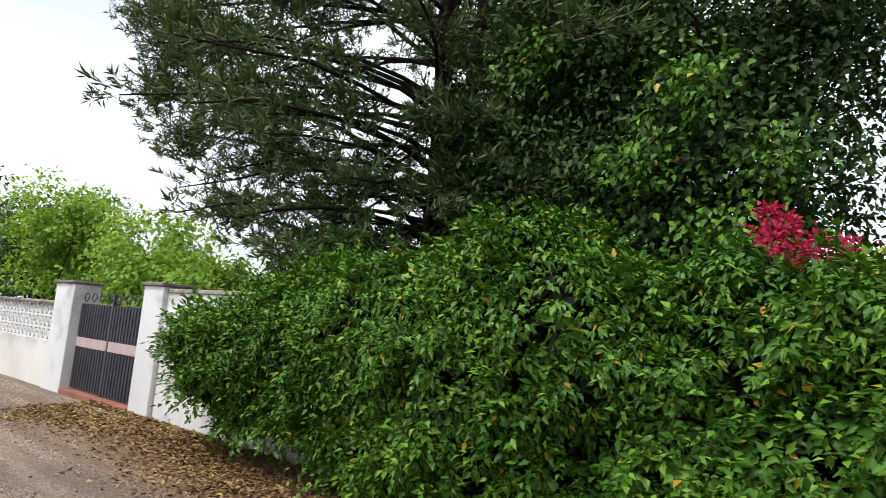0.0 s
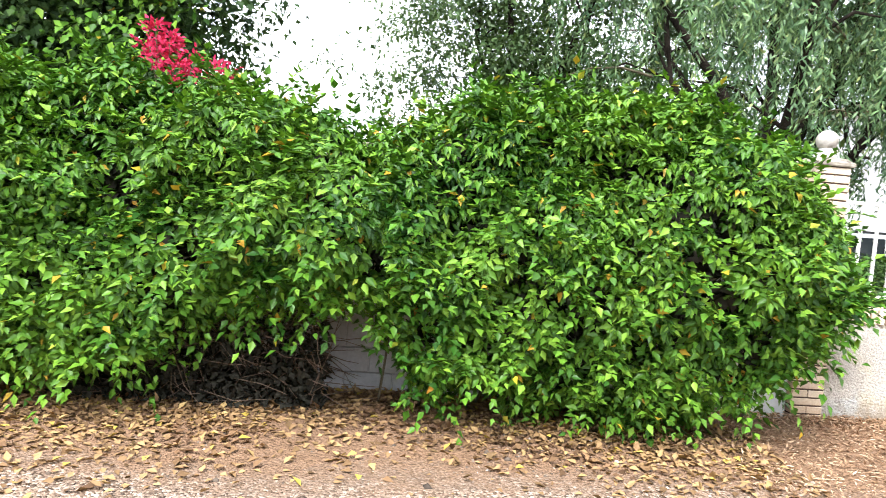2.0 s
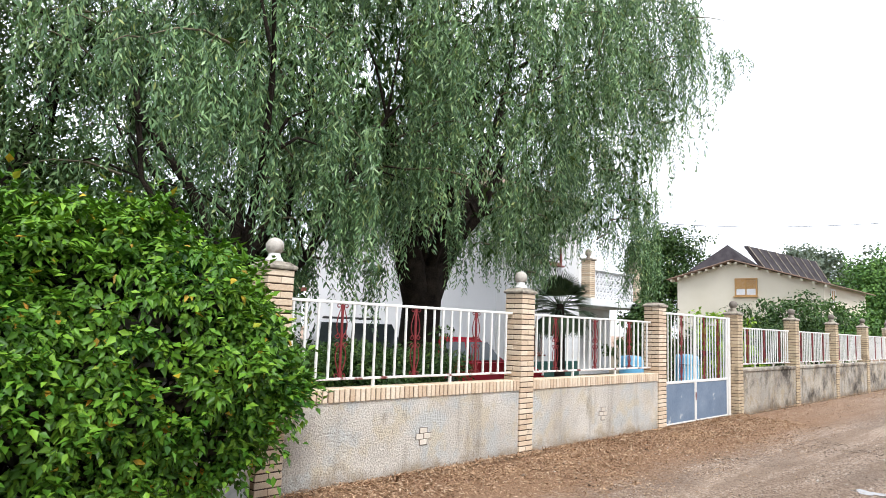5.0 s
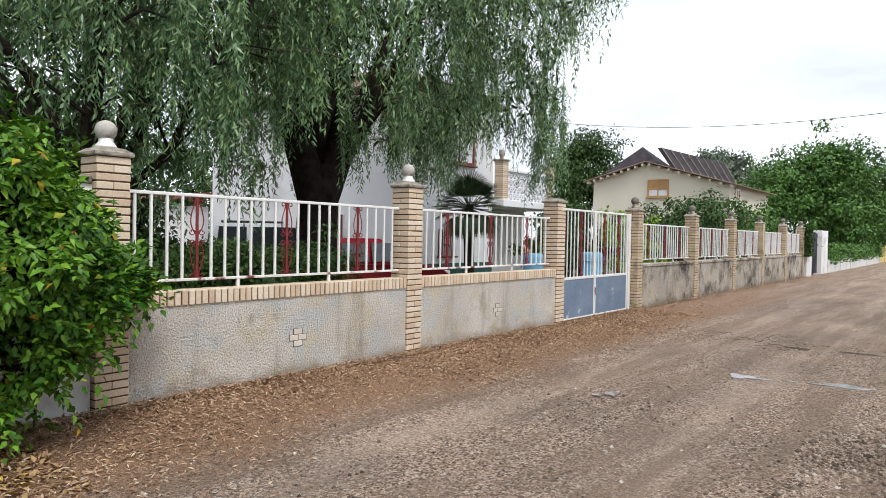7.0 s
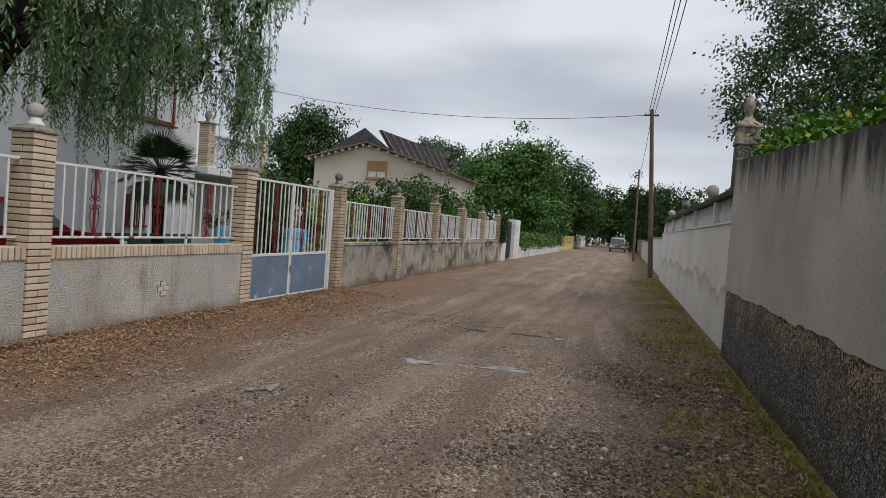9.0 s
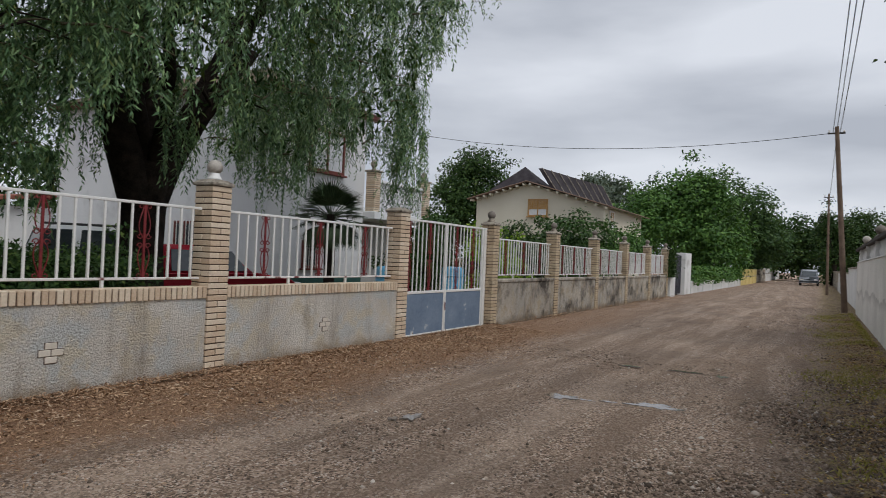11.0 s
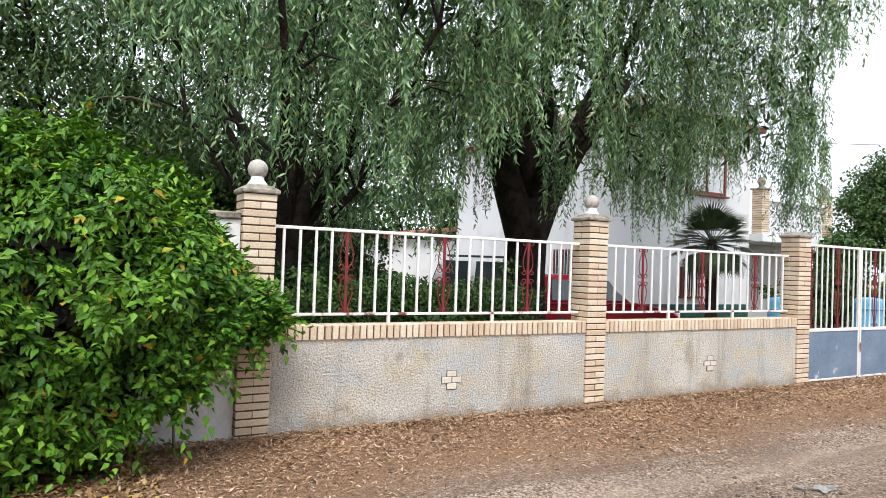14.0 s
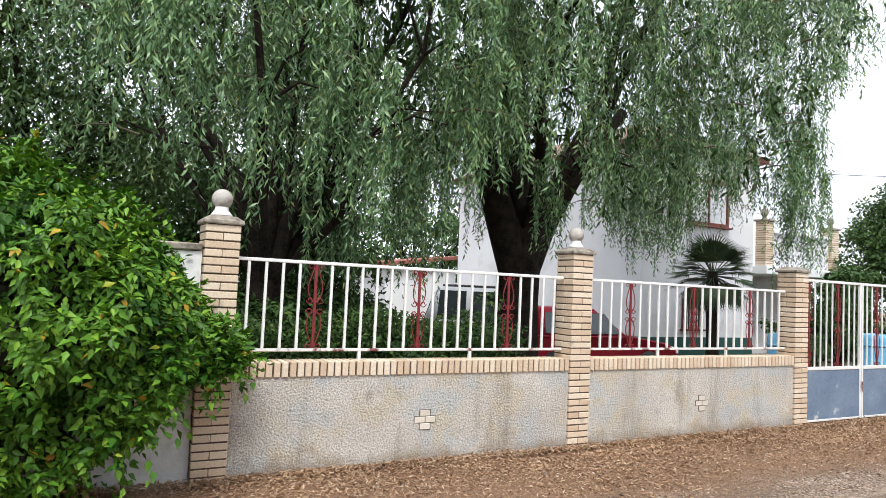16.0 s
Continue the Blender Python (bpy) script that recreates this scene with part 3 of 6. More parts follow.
def patch(cx, cy, rx, ry, seed):
    bm = bmesh.new()
    r = random.Random(seed)
    ph = [r.uniform(0, 6.28) for _ in range(4)]
    vs = []
    for i in range(40):
        t = 2 * math.pi * i / 40
        q = 1 + 0.22 * math.sin(3 * t + ph[0]) + 0.2 * math.sin(5 * t + ph[1]) + 0.16 * math.sin(9 * t + ph[2]) + r.uniform(-0.1, 0.1)
        vs.append(bm.verts.new((cx + rx * q * math.cos(t), cy + ry * q * math.sin(t), 0.0)))
    f = bm.faces.new(vs)
    ext = bmesh.ops.extrude_face_region(bm, geom=[f])
    for v in ext["geom"]:
        if isinstance(v, bmesh.types.BMVert):
            v.co.z += 0.012
    ob = part("puddle", bm, M_puddle)
    ob.location.z = -0.017 - 0.03 * math.exp(-((cy - 3.05) / 0.35) ** 2) - 0.03 * math.exp(-((cy - 1.35) / 0.35) ** 2)
    return tagged(ob, "shallow puddle on the gravel reflecting the grey sky", "puddle", "puddles on the lane")


for i, (cx, cy, rx, ry) in enumerate([(10.6, 1.66, 0.12, 0.17), (10.67, 1.4, 0.03, 0.10), (10.7, 1.1, 0.022, 0.12), (10.74, 0.62, 0.12, 0.24), (13.6, 1.6, 0.05, 0.16), (13.55, 0.75, 0.04, 0.2), (13.45, 0.26, 0.09, 0.08), (8.62, 2.46, 0.12, 0.07), (8.47, 2.58, 0.05, 0.04)]):
    patch(cx, cy, rx, ry, i)

# ---- street fence of the white house: posts, low walls, railings ----
WALL_Y = 5.45
POST_W, COURSE = 0.305, 0.0732
POSTS = [4.64, 8.75, 12.92, 16.75, 20.85, 24.75, 28.65, 32.55, 36.4]


def brick_mesh(name, dx, dy, dz, material, bevel=0.004):
    bm = box_bm(-dx / 2, dx / 2, -dy / 2, dy / 2, -dz / 2, dz / 2, bevel=bevel)
    me = bpy.data.meshes.new(name)
    bm.to_mesh(me)
    bm.free()
    me.materials.append(material)
    return me


BRICK_LONG = {False: brick_mesh("brick", POST_W, POST_W / 2 - 0.006, 0.059, M_brick), True: brick_mesh("brick", POST_W, POST_W / 2 - 0.006, 0.061, M_brick_old)}
BRICK_TURN = {False: brick_mesh("brick", POST_W / 2 - 0.006, POST_W, 0.061, M_brick), True: brick_mesh("brick", POST_W / 2 - 0.006, POST_W, 0.061, M_brick_old)}
BRICK_COPING = brick_mesh("brick", 0.057, 0.26, 0.138, M_brick)
BRICK_VENT = brick_mesh("brick", 0.117, 0.05, 0.062, M_brick_pale)


def lay(me, parent, x, y, z, r, rot=0.0):
    ob = new("brick", me)
    ob.parent = parent
    ob.location = (x + r.uniform(-0.002, 0.002), y + r.uniform(-0.0025, 0.0025), z)
    ob.rotation_euler = (r.uniform(-0.006, 0.006), 0, rot + r.uniform(-0.01, 0.01))
    return ob


def fence_post(x, old, dark_ball, ball=True):
    p = thing("fence_post", (x + POST_W / 2, WALL_Y + POST_W / 2, 0), "square yellow brick fence post with a stone ball on its cap" if not old else "weathered yellow brick fence post with a darkened stone ball", "fence post", "brick posts of the street fence")
    h = 31 * COURSE
    part("mortar_core", box_bm(-POST_W / 2 + 0.008, POST_W / 2 - 0.008, -POST_W / 2 + 0.008, POST_W / 2 - 0.008, -0.1, h), M_mortar, p)
    bm = bmesh.new()
    w = POST_W / 2 + 0.022
    lathe(bm, [(w * 1.36, h + 0.001), (w * 1.41, h + 0.012), (w * 1.41, h + 0.035), (w * 0.95, h + 0.075), (w * 0.55, h + 0.085)], 4)
    part("cap", bm, M_cap, p, "lichen-stained concrete cap")
    if not ball:
        p["label"] = "square yellow brick gate post with a flat concrete cap"
        return p
    bm = bmesh.new()
    lathe(bm, [(0.095, h + 0.082), (0.09, h + 0.10), (0.062, h + 0.135), (0.06, h + 0.165)], 16)
    part("pedestal", bm, M_white if not old else M_cap, p, "", True)
    bm = bmesh.new()
    bmesh.ops.create_uvsphere(bm, u_segments=24, v_segments=16, radius=0.092)
    bmesh.ops.translate(bm, verts=bm.verts, vec=(0, 0, h + 0.235))
    part("ball", bm, M_ball_dark if dark_ball else M_ball, p, "round cast-stone ball", True)
    return p


def bricks_of_post(p, old, seed):
    r = random.Random(seed)
    for c in range(31):
        z = (c + 0.5) * COURSE
        for s in (-1, 1):
            if c % 2 == 0:
                lay(BRICK_LONG[old], p, 0, s * POST_W / 4, z, r)
            else:
                lay(BRICK_TURN[old], p, s * POST_W / 4, 0, z, r)


post_things = [fence_post(x, i >= 3, i >= 3, i != 2) for i, x in enumerate(POSTS)]


def iron_bar(h, w=0.026):
    return box_bm(-w / 2, w / 2, -w / 2, w / 2, 0, h, bevel=0.004)


def scroll_curve(pts, r, bm):
    v, f = tube_arrays(pts, [r] * len(pts), 5)
    vs = [bm.verts.new(c) for c in v]
    for q in f:
        bm.faces.new([vs[k] for k in q])


def ornament_bm(h):
    """Wrought baluster: a flat bar with a pair of leaning side straps and curled scrolls."""
    bm = box_bm(-0.014, 0.014, -0.007, 0.007, 0, h)
    m = h / 2
    for s in (-1, 1):
        for a in (0, 1):
            zz = (lambda t: t * m) if a == 0 else (lambda t: h - t * m)
            scroll_curve([(s * (0.016 + 0.078 * math.sin(math.pi * t) ** 0.8 * (0.35 + 0.65 * t)), 0, zz(0.08 + 0.82 * t)) for t in [i / 12 for i in range(13)]], 0.0062, bm)
            c0 = (s * 0.05, zz(0.86))
            scroll_curve([(c0[0] + s * (0.036 * (1 - 0.6 * t)) * math.cos(t * 6.5), 0, c0[1] + (0.036 * (1 - 0.6 * t)) * math.sin(t * 6.5) * (1 if a == 0 else -1)) for t in [i / 14 for i in range(15)]], 0.0062, bm)
            c1 = (s * 0.052, zz(0.06))
            scroll_curve([(c1[0] + s * (0.032 * (1 - 0.6 * t)) * math.cos(t * 6.5 + 2.5), 0, c1[1] + (0.032 * (1 - 0.6 * t)) * math.sin(t * 6.5 + 2.5) * (1 if a == 0 else -1)) for t in [i / 14 for i in range(15)]], 0.0062, bm)
    return bm


RAIL_LOW, RAIL_TOP = 1.145, 2.0


def fence_panel(width):
    p = thing("railing", (0, 0, 0), "white steel railing with red wrought-iron balusters and flaking paint", "railing", "railings of the street fence")
    pitch = width / 23.6
    part("top_rail", box_bm(0, width, -0.016, 0.016, RAIL_TOP - 0.032, RAIL_TOP, bevel=0.005), M_white, p)
    part("bottom_rail", box_bm(0, width, -0.016, 0.016, RAIL_LOW - 0.012, RAIL_LOW + 0.016, bevel=0.005), M_rail_low, p, "bottom rail with white paint flaking off red")
    bar_me = orn_me = None
    h = RAIL_TOP - RAIL_LOW - 0.048
    for i in range(23):
        x = pitch * (i + 0.8)
        if i in (4, 11, 18):
            if orn_me is None:
                ob = part("baluster", ornament_bm(h), M_red, p, "red wrought-iron baluster with scrolls")
                orn_me = ob.data
            else:
                ob = mesh_object("baluster", orn_me, None, p, "red wrought-iron baluster with scrolls")
        elif bar_me is None:
            ob = part("bar", iron_bar(h), M_white, p)
            bar_me = ob.data
        else:
            ob = mesh_object("bar", bar_me, None, p)
        ob.location = (x, 0, RAIL_LOW + 0.016)
    for x in (pitch * 7.8, pitch * 15.8):
        part("support_leg", box_bm(x - 0.015, x + 0.015, -0.015, 0.015, 1.05, RAIL_LOW - 0.012), M_white, p)
    return p


first_panel = fence_panel(POSTS[1] - POSTS[0] - POST_W)
first_panel.location = (POSTS[0] + POST_W, 5.63, 0)
for i in (1, 3, 4, 5, 6, 7):
    w = POSTS[i + 1] - POSTS[i] - POST_W
    q = copy_thing(first_panel, pose(POSTS[i] + POST_W, 5.63, 0))
    q.scale.x = w / (POSTS[1] - POSTS[0] - POST_W)


def low_wall(i, old):
    x0, x1 = POSTS[i] + POST_W, POSTS[i + 1]
    w = part("wall_street_%d" % (i + 1), box_bm(x0, x1, WALL_Y + 0.03, WALL_Y + 0.27, -0.15, 0.915 if not old else 0.98), M_stucco_old if old else M_stucco)
    tagged(w, "low garden wall in rough grey-white stucco with a brick coping" if not old else "low garden wall in stained old stucco with a plaster coping", "wall", kind="structure")
    if old:
        part("coping", box_bm(x0, x1, WALL_Y + 0.005, WALL_Y + 0.29, 0.984, 1.06, bevel=0.012), M_stucco_old, w)
    else:
        part("mortar_bed", box_bm(x0 + 0.002, x1 - 0.002, WALL_Y + 0.026, WALL_Y + 0.27, 0.917, 1.038), M_mortar, w)
    return w


low_walls = {i: low_wall(i, i >= 3) for i in (0, 1, 3, 4, 5, 6, 7)}

# ---- double gate of the driveway ----
def drive_gate():
    x0, x1 = POSTS[2] + POST_W + 0.02, POSTS[3] - 0.02
    g = thing("driveway_gate", (x0, 5.66, 0), "closed double gate with blue-grey sheet panels and white bars", "gate")
    mid, top, band = (x1 - x0) / 2 - 0.05, 2.2, 0.83
    part("gate_stile", box_bm(x1 - x0 - 0.11, x1 - x0, -0.05, 0.05, 0.0, 2.2, bevel=0.008), M_white, g, "thick white painted steel post")
    bar_me = orn_me = None
    for k, (a, b) in enumerate(((0.0, mid - 0.01), (mid + 0.01, x1 - x0 - 0.12))):
        leaf = thing("gate_leaf", (0, 0, 0), "", "")
        leaf.parent = g
        part("sheet_panel", box_bm(a + 0.03, b - 0.03, -0.012, 0.012, 0.06, band - 0.02, bevel=0.003), M_panel, leaf, "scuffed blue-grey sheet panel")
        bm = box_bm(a, a + 0.04, -0.02, 0.02, 0.03, top, bevel=0.004)
        box(bm, b - 0.04, b, -0.02, 0.02, 0.03, top, bevel=0.004)
        box(bm, a + 0.04, b - 0.04, -0.02, 0.02, top - 0.04, top, bevel=0.004)
        box(bm, a + 0.04, b - 0.04, -0.022, 0.022, band - 0.02, band + 0.03, bevel=0.004)
        box(bm, a + 0.04, b - 0.04, -0.02, 0.02, 0.03, 0.06, bevel=0.004)
        part("leaf_frame", bm, M_white, leaf, "white frame with rusty edges")
        n = 11
        for i in range(1, n):
            x = a + 0.02 + (b - a - 0.04) * i / n
            h = top - 0.04 - band - 0.03
            if i in (2, 7) if k == 0 else i in (3, 8):
                if orn_me is None:
                    ob = part("baluster", ornament_bm(h), M_red, leaf, "red wrought-iron baluster")
                    orn_me = ob.data
                else:
                    ob = mesh_object("baluster", orn_me, None, leaf, "red wrought-iron baluster")
            elif bar_me is None:
                ob = part("bar", iron_bar(h, 0.022), M_white, leaf)
                bar_me = ob.data
            else:
                ob = mesh_object("bar", bar_me, None, leaf)
            ob.location = (x, 0, band + 0.03)
    part("lock_plate", box_bm(mid - 0.03, mid + 0.03, -0.03, -0.022, 0.45, 0.62, bevel=0.003), M_rail_low, g, "rusty white lock plate")
    return g


drive_gate()

# ---- boundary wall behind the climber, and the dark gate further on ----
def wall_west():
    w = part("wall_west", box_bm(-9.95, POSTS[0] - 0.005, 5.52, 5.76, -0.15, 2.02), M_white_wall)
    tagged(w, "whitewashed boundary wall overgrown by a climber", "wall", kind="structure")
    part("coping", box_bm(-9.95, POSTS[0] - 0.01, 5.49, 5.79, 2.024, 2.09, bevel=0.012), M_cap, w)
    for z0, z1, off in ((0.0, 0.2, 0.0), (0.205, 0.405, 0.2), (0.41, 0.61, 0.0), (0.615, 0.815, 0.2)):
        for k in range(6):
            x = -0.1 + off + 0.405 * k
            part("block", box_bm(x, x + 0.4, 5.49, 5.517, z0, z1, bevel=0.006), M_block, w, "bare grey concrete block")


wall_west()


def screen_block_bm(w, h, y0, y1, t=0.022, d=0.014):
    """One pierced block: a square rim with a diagonal cross, cut from one slab."""
    bm = bmesh.new()
    q = d * math.hypot(w, h)
    cx, cz = w / 2, h / 2
    gx, gz = q / h, q / w
    rim = [(0, 0), (w, 0), (w, h), (0, h)]
    a = [(t + gx, t), (w - t, t + gz), (w - t - gx, h - t), (t, h - t - gz)]
    b = [(w - t - gx, t), (w - t, h - t - gz), (t + gx, h - t), (t, t + gz)]
    c = [(cx, cz - gz), (cx + gx, cz), (cx, cz + gz), (cx - gx, cz)]
    O, A, B, C = [[bm.verts.new((x, y0, z)) for x, z in k] for k in (rim, a, b, c)]
    fs = [bm.faces.new(C)]
    for i in range(4):
        fs.append(bm.faces.new((O[i], O[(i + 1) % 4], B[i], A[i])))
        fs.append(bm.faces.new((O[i], A[i], C[i], C[i - 1], B[i - 1])))
    ext = bmesh.ops.extrude_face_region(bm, geom=fs)
    for v in ext["geom"]:
        if isinstance(v, bmesh.types.BMVert):
            v.co.y = y1
    bmesh.ops.recalc_face_normals(bm, faces=bm.faces)
    return bm


def lattice(x0, x1, z0, z1, y0, y1, material, name="lattice_block"):
    """Pierced screen blocks: squares with a diagonal cross."""
    obs = []
    s = (z1 - z0) / max(1, round((z1 - z0) / 0.24))
    n = max(1, round((x1 - x0) / s))
    sx = (x1 - x0) / n
    me = None
    for j in range(round((z1 - z0) / s)):
        for i in range(n):
            if me is None:
                bm = screen_block_bm(sx, s, y0, y1)
                ob = part(name, bm, material)
                me = ob.data
            else:
                ob = mesh_object(name, me, None)
            ob.location = (x0 + i * sx, 0, z0 + j * s)
            obs.append(ob)
    return obs


def west_gate():
    for i, (x, w) in enumerate(((-14.6, 0.95), (-10.65, 0.68))):
        p = part("wall_pillar_%d" % (i + 1), box_bm(x, x + w, 5.44, 5.95, -0.15, 2.12, bevel=0.01), M_white_wall)
        tagged(p, "square whitewashed gate pillar with a dark cap", "pillar", kind="structure")
        part("cap", box_bm(x - 0.05, x + w + 0.05, 5.39, 6.0, 2.124, 2.18, bevel=0.012), M_ball_dark, p)
    x0, x1 = -13.62, -10.68
    g = thing("garden_gate", (x0, 5.62, 0), "closed dark steel garden gate with a faded pink band", "gate")
    n = 2
    for k in range(n):
        a, b = (x1 - x0) * k / n + 0.01, (x1 - x0) * (k + 1) / n - 0.01
        part("gate_leaf", box_bm(a, b, -0.012, 0.012, 0.13, 1.75, bevel=0.003), M_dark_gate, g, "dark painted steel leaf")
        part("band", box_bm(a, b, -0.022, -0.014, 0.92, 1.1, bevel=0.003), M_pinkish, g, "faded pink horizontal band")
        for i in range(1, 12):
            x = a + (b - a) * i / 12
            part("rib", box_bm(x - 0.012, x + 0.012, -0.03, -0.0125, 0.15, 0.915), M_dark_gate, g)
            part("rib", box_bm(x - 0.012, x + 0.012, -0.03, -0.0125, 1.105, 1.74), M_dark_gate, g)
        bm = bmesh.new()
        for i in range(4):
            c = a + (b - a) * (i + 0.5) / 4
            scroll_curve([(c + 0.13 * (1 - 0.5 * t) * math.cos(6.5 * t), 0, 1.86 + 0.11 * (1 - 0.5 * t) * math.sin(6.5 * t)) for t in [j / 14 for j in range(15)]], 0.013, bm)
        part("scrollwork", bm, M_dark_gate, g, "curled iron scrollwork")
    part("post", box_bm((x1 - x0) / 2 - 0.03, (x1 - x0) / 2 + 0.03, -0.03, 0.03, 0.11, 1.95, bevel=0.005), M_dark_gate, g)
    s = part("gate_step", box_bm(-13.62, -10.68, 5.42, 5.8, -0.1, 0.11, bevel=0.012), M_redbrick)
    tagged(s, "worn red brick threshold under the garden gate", "step", kind="structure")
    w = part("wall_far_west", box_bm(-34, -14.62, 5.5, 5.74, -0.15, 0.92), M_damp)
    tagged(w, "whitewashed wall with pierced screen blocks, paint peeling", "wall", kind="structure")
    part("coping", box_bm(-34, -14.62, 5.47, 5.77, 1.7, 1.76, bevel=0.01), M_cap, w)
    for ob in lattice(-21.0, -14.65, 0.925, 1.695, 5.56, 5.68, M_white_wall):
        ob.parent = w
    part("backing", box_bm(-34, -21.05, 5.56, 5.7, 0.925, 1.695), M_white_wall, w)
    pil = part("wall_pillar_3", box_bm(-21.3, -20.4, 5.44, 5.95, -0.15, 1.95, bevel=0.01), M_white_wall)
    tagged(pil, "square whitewashed wall pillar", "pillar", kind="structure")
    part("cap", box_bm(-21.4, -20.3, 5.39, 6.0, 1.954, 2.01, bevel=0.01), M_ball_dark, pil)


west_gate()
screen = lattice(-9.9, -8.2, 1.25, 1.72, 5.47, 5.515, M_white_wall)
west = bpy.data.objects["wall_west"]
for ob in screen:
    ob.parent = west

# ---- walls of the south side ----
def south_walls():
    def slab(top, foot, y0, y1):
        """A wall standing along x: a line of (x, z) for its top and one for its foot."""
        bm = bmesh.new()
        a, b = [[bm.verts.new((x, y, z)) for x, z in list(foot) + list(reversed(top))] for y in (y0, y1)]
        bm.faces.new(a)
        bm.faces.new(list(reversed(b)))
        for k in range(len(a)):
            bm.faces.new((a[k], b[k], b[(k + 1) % len(a)], a[(k + 1) % len(a)]))
        bmesh.ops.recalc_face_normals(bm, faces=bm.faces)
        return bm
    r = random.Random(71)
    xs = [-22 + 35.4 * k / 300 for k in range(301)]
    edge = [(x, 0.98 + 0.012 * math.sin(3.1 * x) + r.uniform(-0.016, 0.016)) for x in xs]
    head = [(x, float(np.interp(x, [-22, 7.6, 9.3, 13.4], [2.1, 2.41, 2.52, 2.83])) + r.uniform(-0.006, 0.006)) for x in xs]
    w = part("wall_south_grey", slab(head, [(x, z + 0.004) for x, z in edge], -2.6, -2.035), M_streaked)
    tagged(w, "tall grey cement wall with dark streaks under its top", "wall", kind="structure")
    part("plinth", slab(edge, [(x, -0.2) for x in xs], -2.6, -2.05), M_rough, w, "pebbly concrete plinth with mossy foot")
    w = part("wall_south_white", box_bm(13.42, 33.0, -2.4, -2.12, -0.2, 1.94), M_damp)
    tagged(w, "white garden wall with a balustrade strip and grey damp stains", "wall", kind="structure")
    part("coping", box_bm(13.42, 33.0, -2.45, -2.06, 2.37, 2.47, bevel=0.015), M_coping, w, "blackened weathered coping")
    part("sill", box_bm(13.42, 33.0, -2.42, -2.09, 1.944, 1.98, bevel=0.008), M_white_wall, w)
    me = None
    x = 13.5
    while x < 32.9:
        if me is None:
            bm = bmesh.new()
            lathe(bm, [(0.036, 0), (0.02, 0.03), (0.046, 0.14), (0.02, 0.27), (0.04, 0.385)], 8)
            ob = part("baluster", bm, M_white_wall, w, "", True)
            me = ob.data
        else:
            ob = mesh_object("baluster", me, None, w)
        ob.location = (x, -2.2, 1.982)
        x += 0.17
    # slab behind the balusters, its dark colour painting the shade in the gaps
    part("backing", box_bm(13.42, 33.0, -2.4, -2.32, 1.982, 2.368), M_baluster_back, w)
    for px in (15.9, 19.4, 22.9, 26.6, 30.3):
        part("pier", box_bm(px - 0.07, px + 0.07, -2.46, -2.08, 1.982, 2.366), M_white_wall, w)
    for px, mat_ in ((18.0, M_ball), (24.2, M_ball_dark), (30.4, M_ball)):
        b = thing("wall_ball", (px, -2.27, 2.47), "round stone ball on a wall coping", "ornament", "stone balls on the south wall")
        bm = bmesh.new()
        lathe(bm, [(0.15, 0), (0.14, 0.08), (0.07, 0.12), (0.07, 0.16)], 16)
        part("foot", bm, M_ball_dark, b, "", True)
        bm = bmesh.new()
        bmesh.ops.create_uvsphere(bm, u_segments=20, v_segments=14, radius=0.13)
        bmesh.ops.translate(bm, verts=bm.verts, vec=(0, 0, 0.25))
        part("ball", bm, mat_, b, "", True)
    p = thing("brick_pier", (14.2, -2.27, 2.474), "old brick pier with a stone cap on the grey wall", "pier")
    part("shaft", box_bm(-0.2, 0.2, -0.2, 0.2, 0, 0.56, bevel=0.012), M_rough, p, "flaking brick shaft")
    part("band", box_bm(-0.225, 0.225, -0.225, 0.225, 0.562, 0.60, bevel=0.01), M_cap, p)
    part("head", box_bm(-0.2, 0.2, -0.2, 0.2, 0.602, 0.78, bevel=0.01), M_cap, p)
    bm = bmesh.new()
    lathe(bm, [(0.34, 0.782), (0.34, 0.81), (0.2, 0.86), (0.09, 0.93), (0.08, 0.96), (0.13, 1.04), (0.12, 1.12), (0.03, 1.2)], 4)
    part("finial", bm, M_cap, p, "", True)
    p.scale = (0.78, 0.78, 1.2)
    for i, (x0, x1, h, m_) in enumerate(((33.4, 46, 1.75, M_white_wall), (46.2, 70, 1.5, M_white_wall), (70.2, 120, 1.6, M_stucco_old))):
        w = part("wall_south_%d" % (i + 1), box_bm(x0, x1, -2.5, -2.25, -0.2, h, bevel=0.01), m_)
        tagged(w, "plain white street wall further along the lane", "wall", kind="structure")
        part("coping", box_bm(x0, x1, -2.55, -2.2, h + 0.004, h + 0.08, bevel=0.01), M_cap, w)


south_walls()


def utility_pole(x, y, h, r, lean, label):
    """A pole whose top leans towards +y."""
    p = thing("utility_pole", (x, y, 0), label, "pole", "poles along the lane")
    v, f = tube_arrays([(0, 0, -0.2), (0, lean * 0.5, h * 0.5), (0, lean, h)], [r, r * 0.85, r * 0.68], 10)
    from_arrays("shaft", v, f, M_pole, p, "", True)
    part("crossarm", box_bm(-0.03, 0.03, lean - 0.3, lean + 0.3, h - 0.28, h - 0.22, bevel=0.005), M_wire, p)
    for s in (-0.25, 0.25):
        bm = bmesh.new()
        lathe(bm, [(0.03, h - 0.22), (0.045, h - 0.18), (0.03, h - 0.13)], 8, (0, lean + s, 0))
        part("insulator", bm, M_white, p)
    return p


utility_pole(33.0, -1.78, 7.15, 0.11, 0.5, "brown weathered timber utility pole carrying cables")
utility_pole(56.0, -1.35, 6.9, 0.09, 0.1, "slim grey utility pole further along the lane")


